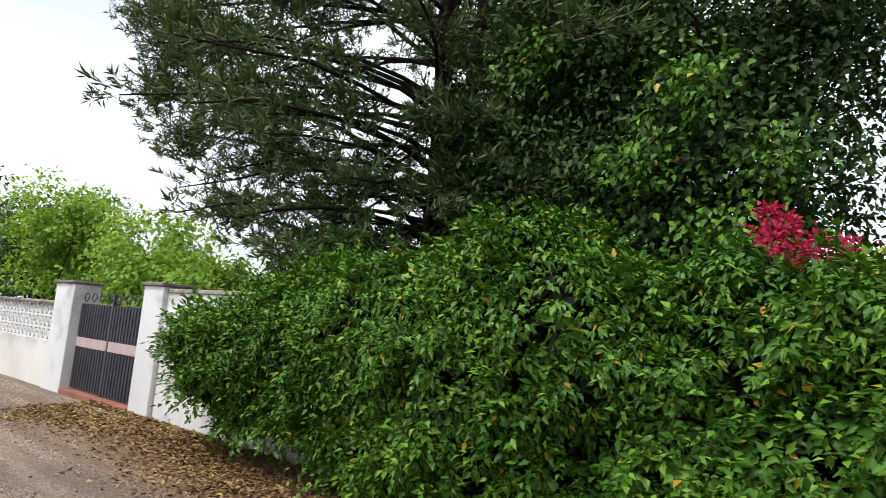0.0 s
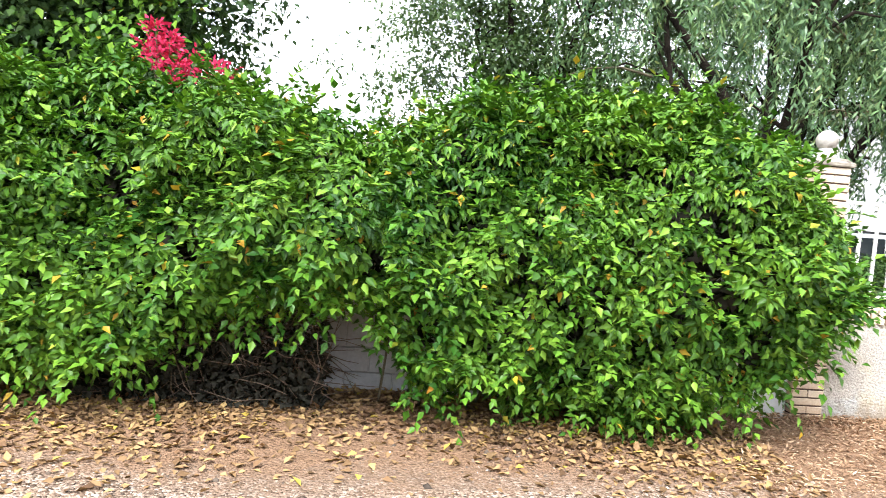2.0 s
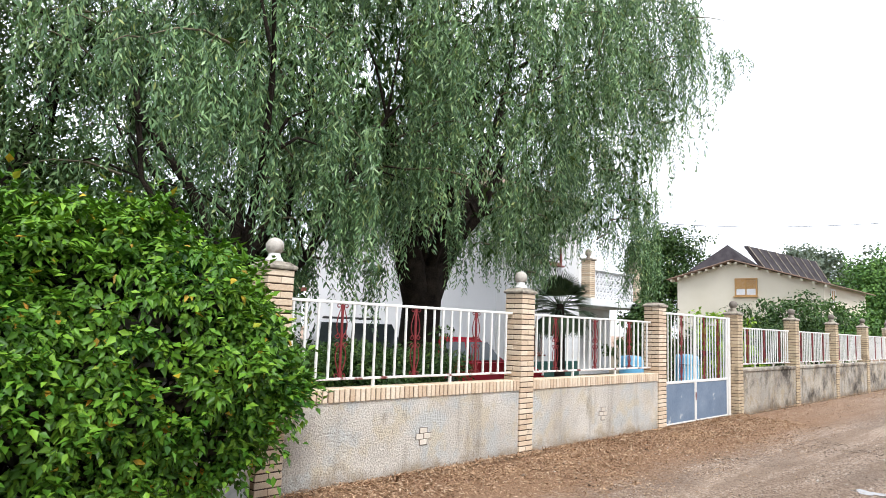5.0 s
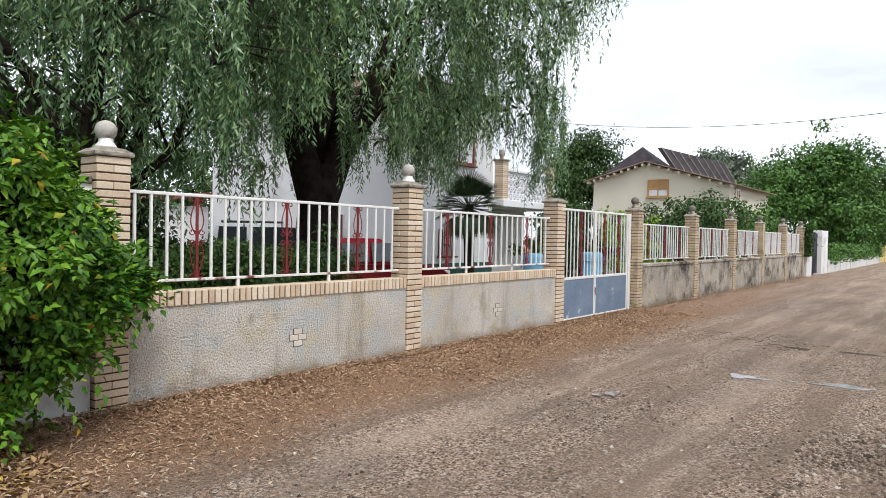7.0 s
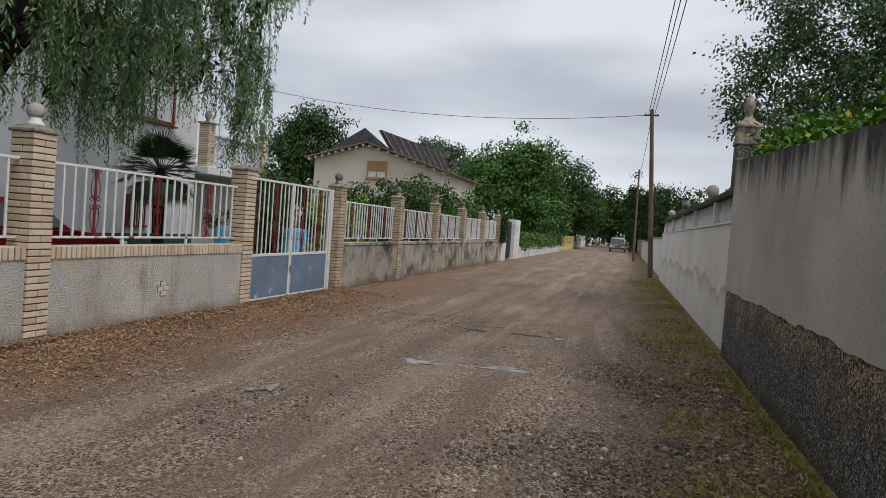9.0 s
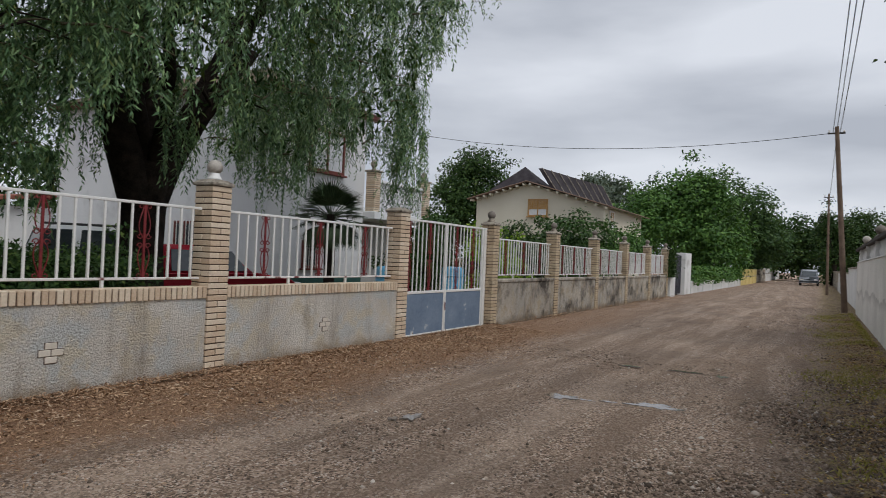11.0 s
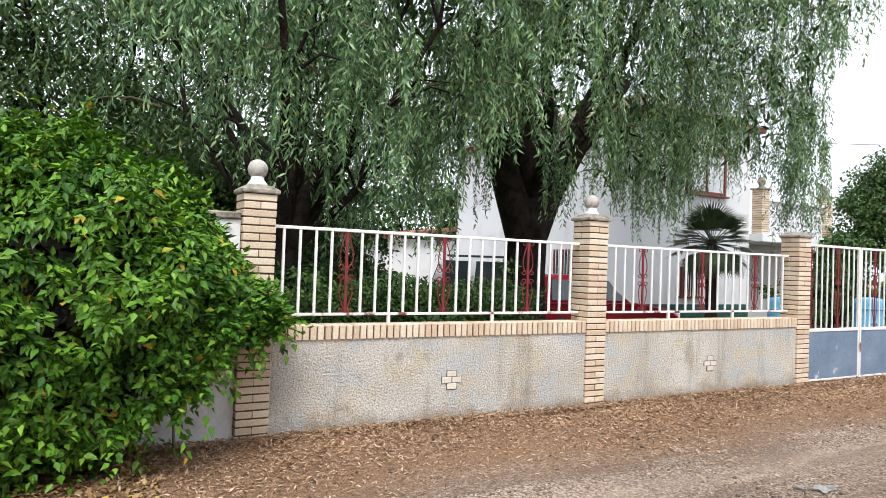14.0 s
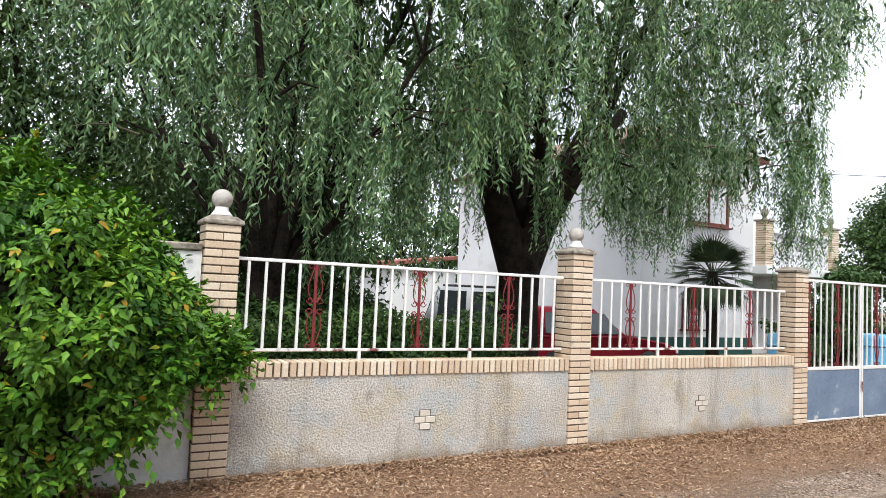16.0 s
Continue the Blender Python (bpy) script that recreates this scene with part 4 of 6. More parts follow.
def cable(a, b, sag, r, name="cable"):
    pts = [(a[0] + (b[0] - a[0]) * t, a[1] + (b[1] - a[1]) * t, a[2] + (b[2] - a[2]) * t - sag * 4 * t * (1 - t)) for t in [i / 24 for i in range(25)]]
    v, f = tube_arrays(pts, [r] * 25, 5)
    return tagged(from_arrays(name, v, f, M_wire), "thin black overhead cable hanging from the pole", "cable", "overhead cables")


cable((33, -1.4, 6.95), (-8, -1.62, 7.3), 0.25, 0.012)
cable((33, -1.28, 6.95), (-8, -1.5, 7.4), 0.25, 0.012)
cable((33, -1.16, 6.95), (-8, -1.4, 7.35), 0.25, 0.012)
cable((33, -1.03, 6.9), (33.5, 19.0, 8.1), 0.75, 0.012)
cable((33, -1.28, 6.85), (56, -1.25, 6.6), 0.6, 0.012)

# ---- houses ----
def window_unit(parent, name, m, w, h, frame_mat, blind=False, grille=False, curtain=False):
    """A framed window set in an opening: m puts its lower middle on the wall, facing -y."""
    f = 0.09
    bm = bmesh.new()
    for a in ((-w / 2, -w / 2 + f, 0, h), (w / 2 - f, w / 2, 0, h), (-w / 2 + f, w / 2 - f, h - f, h), (-w / 2 + f, w / 2 - f, 0, f), (-0.03, 0.03, f, h - f)):
        box(bm, a[0], a[1], -0.05, 0.03, a[2], a[3], bevel=0.006)
    fr = part(name, bm, frame_mat, parent)
    fr.matrix_local = m
    part("pane", box_bm(-w / 2 + f, w / 2 - f, 0.0, 0.012, f, h - f), M_curtain if curtain else M_glass, fr, "pane hung with white net curtain" if curtain else "")
    part("sill", box_bm(-w / 2 - 0.08, w / 2 + 0.08, -0.12, 0.02, -0.06, -0.004, bevel=0.008), frame_mat, fr)
    if blind:
        for i in range(int(h * 0.55 / 0.06)):
            z = h - f - 0.06 * (i + 1)
            part("slat", box_bm(-w / 2 + f, w / 2 - f, -0.03, -0.012, z, z + 0.054, bevel=0.004), M_wood, fr)
    if grille:
        for i in range(7):
            x = -w / 2 + 0.1 + (w - 0.2) * i / 6
            part("grille_bar", box_bm(x - 0.01, x + 0.01, -0.12, -0.1, 0.0, h), M_white, fr)
    return fr


def white_house():
    h = thing("house", (18.05, 13.57, 0), "white two-storey house with a red-framed upper window and a balcony", "house")
    part("wall", box_bm(0, 4.9, 0, 10.5, 0, 6.3), M_house, h, "smooth white rendered walls")
    part("eaves", box_bm(-0.35, 5.2, -0.35, 10.8, 6.304, 6.45, bevel=0.02), M_redbrown, h, "red-brown wooden eaves")
    bm = bmesh.new()
    a = [bm.verts.new(c) for c in ((-0.4, -0.4, 6.454), (5.3, -0.4, 6.454), (5.3, 10.9, 6.454), (-0.4, 10.9, 6.454), (2.4, 2.5, 7.8), (2.4, 8, 7.8))]
    for q in ((0, 1, 4), (1, 2, 5, 4), (2, 3, 5), (3, 0, 4, 5), (3, 2, 1, 0)):
        bm.faces.new([a[k] for k in q])
    part("roof", bm, M_tile, h)
    part("plinth", box_bm(-0.02, 4.92, -0.02, 10.5, 0.06, 0.7, bevel=0.01), M_teal, h, "dark green painted plinth")
    window_unit(h, "upper_window", pose(2.72, -0.03, 4.13), 1.8, 1.4, M_redbrown, curtain=True)
    window_unit(h, "lower_window", pose(2.1, -0.03, 0.95), 0.85, 0.9, M_redbrown, grille=True)
    window_unit(h, "side_window", pose(-0.03, 3.4, 1.0, 0, 0, -90), 1.1, 1.3, M_redbrown, grille=True)
    part("balcony_slab", box_bm(4.905, 9.4, -0.5, 3.5, 2.75, 3.02, bevel=0.02), M_house, h, "white balcony slab")
    part("ground_floor_wing", box_bm(4.905, 9.2, 1.2, 10, 0, 2.745), M_house, h)
    pier_brick = brick_mesh("brick", 0.38, 0.38, 0.062, M_brick)
    for k, x in enumerate((4.95, 8.5)):
        pr = part("balcony_pier", box_bm(x + 0.01, x + 0.37, -0.41, -0.05, 3.024, 4.45), M_mortar, h, "yellow brick balcony pier")
        for c in range(19):
            q = new("brick", pier_brick)
            q.parent = pr
            q.location = (x + 0.19, -0.23, 3.06 + 0.0752 * c)
        part("cap", box_bm(x - 0.05, x + 0.43, -0.47, 0.01, 4.454, 4.52, bevel=0.01), M_cap, pr)
        bm = bmesh.new()
        lathe(bm, [(0.1, 4.52), (0.06, 4.6), (0.11, 4.68), (0.13, 4.76), (0.09, 4.86), (0.02, 4.89)], 14, (x + 0.19, -0.23, 0))
        part("finial", bm, M_cap, pr, "", True)
    part("balcony_rail", box_bm(5.334, 8.496, -0.36, -0.1, 4.1, 4.2, bevel=0.01), M_house, h)
    for ob in lattice(5.334, 8.496, 3.03, 4.09, -0.28, -0.18, M_house, "screen_block"):
        ob.parent = h
    return h


white_house()


def cream_house():
    h = thing("house", (42.5, 10.35, 0), "cream bungalow with a brown tiled gable roof and ochre blind", "house")
    x1, w, ry, ridge = 9.5, 8.4, 4.8, 6.33
    eaves = (4.9, 5.36)
    bm = bmesh.new()
    pts = [(0, 0, 0), (0, w, 0), (0, w, eaves[1]), (0, ry, ridge - 0.06), (0, 0, eaves[0])]
    a = [bm.verts.new(p) for p in pts]
    b = [bm.verts.new((x1, p[1], p[2])) for p in pts]
    bm.faces.new(a)
    bm.faces.new(list(reversed(b)))
    for i in range(5):
        j = (i + 1) % 5
        bm.faces.new((a[j], a[i], b[i], b[j]))
    bmesh.ops.recalc_face_normals(bm, faces=bm.faces)
    part("wall", bm, M_cream, h, "cream rendered walls")
    for s in (0, 1):
        run, drop = (w - ry, ridge - eaves[1]) if s == 0 else (ry, ridge - eaves[0])
        ang = math.atan2(drop, run)
        ln = math.hypot(run, drop) + 0.5
        m = Matrix.Translation((0, ry, ridge + 0.02)) @ Matrix.Rotation(-ang if s == 0 else ang, 4, "X")
        y0, y1 = (0, ln) if s == 0 else (-ln, 0)
        slope = part("roof", box_bm(-0.5, x1 + 0.4, y0, y1, 0.0, 0.07, bevel=0.015, m=m), M_tile, h, "brown tiled roof slope")
        for i in range(9):
            yy = (y0 + 0.25 + (y1 - y0 - 0.5) * i / 8)
            part("rafter_end", box_bm(-0.45, 0.0, yy - 0.06, yy + 0.06, -0.16, -0.03, m=m), M_cream, slope)
    window_unit(h, "gable_window", pose(-0.03, 4.15, 4.22, 0, 0, -90), 1.3, 1.08, M_wood, blind=True, curtain=True)
    window_unit(h, "side_window", pose(1.6, -0.03, 3.7), 0.9, 1.0, M_white, blind=True)
    # lattice-clad dormer roofs above the ridge
    bm = bmesh.new()
    a = [bm.verts.new(c) for c in ((1.8, 4.4, 6.0), (5.2, 4.4, 6.0), (5.2, 8.5, 6.0), (1.8, 8.5, 6.0), (3.5, 6.57, 7.84))]
    for q in ((0, 1, 4), (1, 2, 4), (2, 3, 4), (3, 0, 4), (3, 2, 1, 0)):
        bm.faces.new([a[k] for k in q])
    part("turret_roof", bm, M_slate, h, "dark pyramid roof")
    bm = bmesh.new()
    a = [bm.verts.new(c) for c in ((1.5, 4.57, 7.43), (11.0, 3.36, 7.31), (11.0, 2.4, 5.6), (1.5, 3.3, 5.6))]
    fce = bm.faces.new(a)
    ext = bmesh.ops.extrude_face_region(bm, geom=[fce])
    for v in ext["geom"]:
        if isinstance(v, bmesh.types.BMVert):
            v.co.y += 0.25
    bmesh.ops.recalc_face_normals(bm, faces=bm.faces)
    panel = part("panel_roof", bm, M_slate, h, "dark panelled roof slope")
    for i in range(9):
        t = i / 8
        p0, p1 = Vector((1.5 + 9.5 * t, 4.54 - 1.2 * t, 7.45 - 0.12 * t)), Vector((1.5 + 9.5 * t, 3.27 - 0.9 * t, 5.6))
        v, f = tube_arrays([p0, p1], [0.03, 0.03], 4)
        from_arrays("rib", v, f, M_cap, panel)
    return h


cream_house()
shed = thing("shed", (16.6, 25.5, 0), "small white garden shed with a sloping tiled roof", "shed")
part("wall", box_bm(-1.2, 2.2, 0, 4, 0, 2.7), M_house, shed)
part("roof", box_bm(-1.6, 2.5, -0.4, 4.4, -0.08, 0.08, bevel=0.02, m=Matrix.Translation((0, 0, 2.95)) @ Matrix.Rotation(-0.13, 4, "Y")), M_roof_red, shed, "red tiled roof")


# ---- vehicles ----
def car(name, paint, label, m, L=4.0, W=1.7, H=1.45, bonnet=0.62, roof=(0.0, 0.0), rack=False):
    """A car along x, nose towards +x, standing on z = 0."""
    c = thing(name, (0, 0, 0), label, "car")
    prof = [(-L / 2, 0.35), (-L / 2 + 0.02, 0.85), (-L / 2 + 0.12, 0.92), (L / 2 - 1.25, 0.92), (L / 2 - 0.3, 0.78), (L / 2, 0.6), (L / 2, 0.32)]
    bm = bmesh.new()
    rows = []
    for s, k in ((-1, 0.94), (-1, 1.0), (1, 1.0), (1, 0.94)):
        rows.append([bm.verts.new((x, s * W / 2 * k, z if k == 1.0 else z * 0.98 + 0.03)) for x, z in prof])
    for a, b in zip(rows, rows[1:]):
        for i in range(len(prof) - 1):
            bm.faces.new((a[i], a[i + 1], b[i + 1], b[i]))
    for r in rows[:1] + rows[-1:]:
        bm.faces.new(r)
    bm.faces.new([r[0] for r in rows])
    bm.faces.new([r[-1] for r in reversed(rows)])
    bmesh.ops.recalc_face_normals(bm, faces=bm.faces)
    bmesh.ops.bevel(bm, geom=list(bm.edges), offset=0.03, segments=2, affect="EDGES")
    body = part("body", bm, paint, c, "", True)
    cab = [(-L / 2 + 0.15, 0.9), (-L / 2 + 0.45, H - 0.06), (-L / 2 + 0.8, H), (L / 2 - 2.15, H), (L / 2 - 1.3, 0.9)]
    bm = bmesh.new()
    lo = [bm.verts.new((x, -(W / 2 - 0.06 - (0.14 if z > 1 else 0)), z)) for x, z in cab]
    hi = [bm.verts.new((x, (W / 2 - 0.06 - (0.14 if z > 1 else 0)), z)) for x, z in cab]
    bm.faces.new(lo)
    bm.faces.new(list(reversed(hi)))
    for i in range(len(cab)):
        j = (i + 1) % len(cab)
        bm.faces.new((lo[j], lo[i], hi[i], hi[j]))
    bmesh.ops.recalc_face_normals(bm, faces=bm.faces)
    bmesh.ops.bevel(bm, geom=list(bm.edges), offset=0.03, segments=2, affect="EDGES")
    part("cabin", bm, paint, c, "", True)
    for s in (-1, 1):
        y0 = s * (W / 2 - 0.125)
        for a, b in ((-L / 2 + 0.5, -L / 2 + 1.25), (-L / 2 + 1.35, L / 2 - 1.75)):
            bm = bmesh.new()
            vs = [bm.verts.new(p) for p in ((a, s * (W / 2 - 0.055), 0.97), (b + 0.2 * (b > 0), s * (W / 2 - 0.055), 0.97), (b - 0.15 * (b > 0), s * (W / 2 - 0.175), H - 0.1), (a + 0.05, s * (W / 2 - 0.175), H - 0.1))]
            fce = bm.faces.new(vs)
            ext = bmesh.ops.extrude_face_region(bm, geom=[fce])
            for v in ext["geom"]:
                if isinstance(v, bmesh.types.BMVert):
                    v.co.y += s * 0.012
            bmesh.ops.recalc_face_normals(bm, faces=bm.faces)
            part("side_window", bm, M_glass, c)
        part("headlight", box_bm(L / 2 - 0.06, L / 2 + 0.012, s * 0.66 - 0.16, s * 0.66 + 0.16, 0.58, 0.72, bevel=0.02), M_lamp, c)
        for x in (-L / 2 + 0.75, L / 2 - 0.8):
            bm = bmesh.new()
            lathe(bm, [(0.2, -0.1), (0.3, -0.1), (0.315, -0.06), (0.315, 0.06), (0.3, 0.1), (0.2, 0.1)], 20)
            bmesh.ops.transform(bm, matrix=Matrix.Translation((x, s * (W / 2 - 0.1), 0.315)) @ Matrix.Rotation(math.pi / 2, 4, "X"), verts=bm.verts)
            wh = part("wheel", bm, M_tyre, c, "", True)
            bm = bmesh.new()
            lathe(bm, [(0.19, -0.108), (0.12, -0.12), (0.12, 0.12), (0.19, 0.108)], 16)
            bmesh.ops.transform(bm, matrix=Matrix.Translation((x, s * (W / 2 - 0.1), 0.315)) @ Matrix.Rotation(math.pi / 2, 4, "X"), verts=bm.verts)
            part("rim", bm, M_lamp, wh)
        if rack:
            part("roof_rail", box_bm(-L / 2 + 0.6, L / 2 - 2.2, s * 0.55 - 0.02, s * 0.55 + 0.02, H + 0.005, H + 0.06, bevel=0.01), M_wire, c)
    for end, x, z0, z1, dx in (("windscreen", L / 2 - 1.72, 0.97, H - 0.08, 0.36), ("rear_window", -L / 2 + 0.28, 1.0, H - 0.14, -0.12)):
        ang = math.atan2(dx * 2, z1 - z0)
        part(end, box_bm(-0.012, 0.012, -W / 2 + 0.24, W / 2 - 0.24, -(z1 - z0) / 2, (z1 - z0) / 2, m=Matrix.Translation((x, 0, (z0 + z1) / 2)) @ Matrix.Rotation(-ang, 4, "Y")), M_glass, c)
    c.matrix_basis = m
    return c


car("parked_car", M_carred, "small red hatchback parked beside the willow trunk", pose(13.35, 10.6, 0.06, 0, 0, -4), 3.9, 1.65, 1.48)
car("parked_car", M_carwhite, "white estate car with black roof rails parked in the garden", pose(14.0, 14.6, 0.06, 0, 0, -35), 4.4, 1.75, 1.82, rack=True)
car("parked_van", M_cardark, "grey van parked at the far end of the lane", pose(88, 0.15, 0.0, 0, 0, 180), 4.8, 1.9, 1.75)

for i, (x, y, s) in enumerate(((15.5, 7.4, 0.95), (18.5, 7.4, 1.0), (19.1, 7.7, 1.0))):
    t = thing("water_drum", (x, y, 0.06), "blue plastic drum standing behind the gate", "drum", "blue drums in the drive")
    bm = bmesh.new()
    lathe(bm, [(0.26 * s, 0), (0.29 * s, 0.03), (0.29 * s, 0.45), (0.305 * s, 0.47), (0.29 * s, 0.49), (0.29 * s, 1.1), (0.26 * s, 1.18), (0.1, 1.2)], 18)
    part("barrel", bm, M_blue, t, "", True)
    bm = bmesh.new()
    lathe(bm, [(0.3 * s, 0.95), (0.31 * s, 0.97), (0.3 * s, 0.99)], 18)
    part("hoop", bm, M_blue, t, "", True)

# ---- street beyond the brick posts ----
def far_street():
    for i, (x, w) in enumerate(((37.0, 1.3), (41.0, 1.9))):
        p = part("wall_pillar_%d" % (i + 4), box_bm(x, x + w, 5.4, 5.9, -0.15, 2.25, bevel=0.01), M_white_wall)
        tagged(p, "white gate pillar of the next garden", "pillar", kind="structure")
    g = thing("garden_gate", (38.4, 5.6, 0), "dark steel garden gate between white pillars", "gate")
    part("gate_leaf", box_bm(0, 2.45, -0.02, 0.02, 0.08, 2.1, bevel=0.004), M_dark_gate, g)
    for i in range(1, 10):
        part("rib", box_bm(0.245 * i - 0.012, 0.245 * i + 0.012, -0.04, -0.021, 0.1, 2.08), M_dark_gate, g)
    for i, (a, b, h, m_) in enumerate(((42.95, 69.8, 0.62, M_white_wall), (70.0, 87, 0.75, M_yellow), (87.2, 101, 0.8, M_stucco_old), (101.2, 135, 1.0, M_white_wall))):
        w = part("wall_east_%d" % (i + 1), box_bm(a, b, 5.4, 5.65, -0.15, h, bevel=0.01), m_)
        tagged(w, "low street wall of a garden further along the lane", "wall", kind="structure")
        part("coping", box_bm(a, b, 5.37, 5.68, h + 0.004, h + 0.07, bevel=0.01), M_cap if i else M_white_wall, w)
        n = int((b - a) / 4)
        for k in range(n + 1):
            x = a + (b - a - 0.3) * k / n
            part("pier", box_bm(x, x + 0.3, 5.36, 5.69, -0.15, h + (0.75 if i else 0.1), bevel=0.01), m_, w)


far_street()

# ---- the climber over the west wall ----
HEDGE_TOP = [(-8.6, 1.5), (-8.1, 1.9), (-6.7, 2.15), (-5.3, 2.35), (-3.4, 2.65), (-2.8, 2.95), (-2.2, 2.65), (-1.6, 2.3), (-1.1, 2.5), (-0.2, 2.42), (0.3, 2.3), (0.85, 2.16), (1.2, 2.4), (1.8, 2.6), (2.6, 2.52), (3.3, 2.7), (3.75, 2.5), (4.15, 2.2), (4.5, 1.7), (4.95, 1.25)]
HEDGE_LOW = [(-8.6, 0.9), (-7.9, 0.5), (-6.2, 0.4), (-4.6, 0.3), (-3.3, 0.12), (-2.5, 0.14), (-1.5, 0.12), (-0.7, 0.22), (-0.35, 0.45), (-0.05, 0.7), (0.25, 0.82), (0.62, 0.78), (0.98, 0.62), (1.12, 0.45), (1.25, 0.12), (1.7, 0.06), (2.8, 0.06), (3.7, 0.12), (4.05, 0.4), (4.5, 0.85), (5.0, 1.05)]


def curve(table, x):
    return np.interp(x, [a for a, _ in table], [b for _, b in table])


def hedge_points(n, sink):
    x = rng.uniform(-8.5, 5.0, n)
    top, low = curve(HEDGE_TOP, x), curve(HEDGE_LOW, x)
    th = rng.uniform(-1.25, 2.0, n)
    zc = low + 0.52 * (top - low)
    B = (1.02 + 0.12 * np.sin(1.7 * x + 1)) * np.clip((x + 9.0) / 1.6, 0.25, 1) * np.clip((5.35 - x) / 1.5, 0.25, 1)
    y = 5.42 - B * np.abs(np.cos(th)) ** 0.75 * np.sign(np.cos(th))
    z = np.where(th > 0, zc + (top - zc) * np.sin(th), zc + (zc - low) * np.sin(th) * 1.02)
    p = np.stack([x, y, z], 1)
    nrm = unit(np.stack([0 * x, -np.cos(th), np.sin(th) * 0.8], 1))
    d = 0.2 * lumps(p, 0.40, 3) + 0.13 * lumps(p, 0.15, 4)
    d = np.where(d < 0, d * 1.5, d)
    p = p + nrm * (d - sink)[:, None]
    p[:, 2] = np.maximum(p[:, 2], 0.05 + 0.1 * rng.random(n))
    return p, nrm, d


def climber():
    h = thing("climbing_hedge", (0, 0, 0), "dense glossy green climber with some yellow leaves smothering a wall", "hedge")
    # whorls of drooping leaves round the ends of the shoots
    n = 12500
    p, nrm, d = hedge_points(n, np.abs(rng.normal(0, 0.10, n)))
    keep = (lumps(p, 0.19, 6) > rng.uniform(-0.75, -0.25, n)) & (d > rng.uniform(-0.5, -0.2, n))
    k = 9
    p, nrm = np.repeat(p[keep], k, 0), np.repeat(nrm[keep], k, 0)
    n = len(p)
    up = unit(nrm * 0.9 + np.array([0, 0, 0.4]) + np.repeat(rng.normal(0, 0.2, (n // k, 3)), k, 0))
    e1 = unit(np.cross(up, np.array([0.31, 0.2, 1.0])))
    e2 = np.cross(up, e1)
    t = np.tile(np.arange(k) * 2.4, n // k) + np.repeat(rng.uniform(0, 6.28, n // k), k) + rng.normal(0, 0.25, n)
    ring = e1 * np.cos(t)[:, None] + e2 * np.sin(t)[:, None]
    ax = ring * 0.85 + up * rng.uniform(-0.1, 0.5, (n, 1)) + np.array([0, 0, -0.75]) + rng.normal(0, 0.2, (n, 3))
    fc = up + ring * 0.25 + rng.normal(0, 0.2, (n, 3))
    L = rng.uniform(0.055, 0.1, n)
    p = p + ring * 0.03 - up * rng.uniform(0, 0.09, (n, 1))
    v, f = leaves(p, ax, fc, L, L * rng.uniform(0.44, 0.6, n), 0.4)
    from_arrays("foliage", v, f, M_hedge, h, "heart-shaped green leaves")
    # leafy shoots that stand out of the surface
    m = 4200
    q, qn, qd = hedge_points(m, rng.uniform(-0.02, 0.16, m))
    keep = lumps(q, 0.19, 6) > rng.uniform(-0.7, -0.1, m)
    q, qn = q[keep], qn[keep]
    m = len(q)
    tw = unit(qn * 0.8 + np.array([0, 0, 0.25]) + rng.normal(0, 0.5, (m, 3)))
    tl = rng.uniform(0.12, 0.34, m)[:, None]
    P, A, F = [], [], []
    for k in range(8):
        s = (k + 1) / 8
        side = unit(np.cross(tw, np.array([0, 0, 1.0]))) * (1 if k % 2 else -1)
        P.append(q + tw * tl * s + np.array([0, 0, -0.1]) * s * s + rng.normal(0, 0.012, (m, 3)))
        A.append(tw * (0.35 + 0.5 * s) + side * (0.9 - 0.5 * s) + np.array([0, 0, -0.12]) + rng.normal(0, 0.25, (m, 3)))
        F.append(np.array([0, 0, 1.0]) + qn * 0.3 + rng.normal(0, 0.3, (m, 3)))
    P, A, F = np.vstack(P), np.vstack(A), np.vstack(F)
    L = rng.uniform(0.055, 0.1, len(P))
    v, f = leaves(P, A, F, L, L * rng.uniform(0.5, 0.66, len(P)), 0.3)
    from_arrays("leafy_shoot_layer", v, f, M_hedge, h, "leafy shoots standing out of the mass")["kind"] = "stuff"
    tubes = []
    q, qn, _ = hedge_points(420, rng.uniform(0.32, 0.55, 420))
    for a, nn in zip(q, qn):
        if a[0] > 4.2:
            continue
        e = a + rng.normal(0, 0.12, 3) + np.array([0, 0.1, -0.25])
        e[2] = max(e[2], 0.03)
        tubes.append(tube_arrays([a, (a + e) / 2 + rng.normal(0, 0.04, 3), e], [0.005, 0.007, 0.009], 4))
    for i in range(26):
        x = -7.5 + 0.47 * i + rng.normal(0, 0.1)
        pts = [(x + rng.normal(0, 0.05), 5.3 + rng.normal(0, 0.05), -0.03), (x + rng.normal(0, 0.1), 5.2, 0.45), (x + rng.normal(0, 0.2), 5.15, 0.95), (x + rng.normal(0, 0.3), 5.2, 1.5)]
        tubes.append(tube_arrays(pts, [0.012, 0.010, 0.008, 0.005], 5))
    v, f = join_arrays(tubes)
    from_arrays("woody_growth", v, f, M_twig, h, "bare woody stems")["kind"] = "stuff"
    # inner mat of old twigs and dead leaves, coloured near black for inner shade
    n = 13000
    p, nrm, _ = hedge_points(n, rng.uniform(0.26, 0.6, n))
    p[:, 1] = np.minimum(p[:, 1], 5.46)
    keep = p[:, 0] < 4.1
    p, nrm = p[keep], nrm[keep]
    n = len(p)
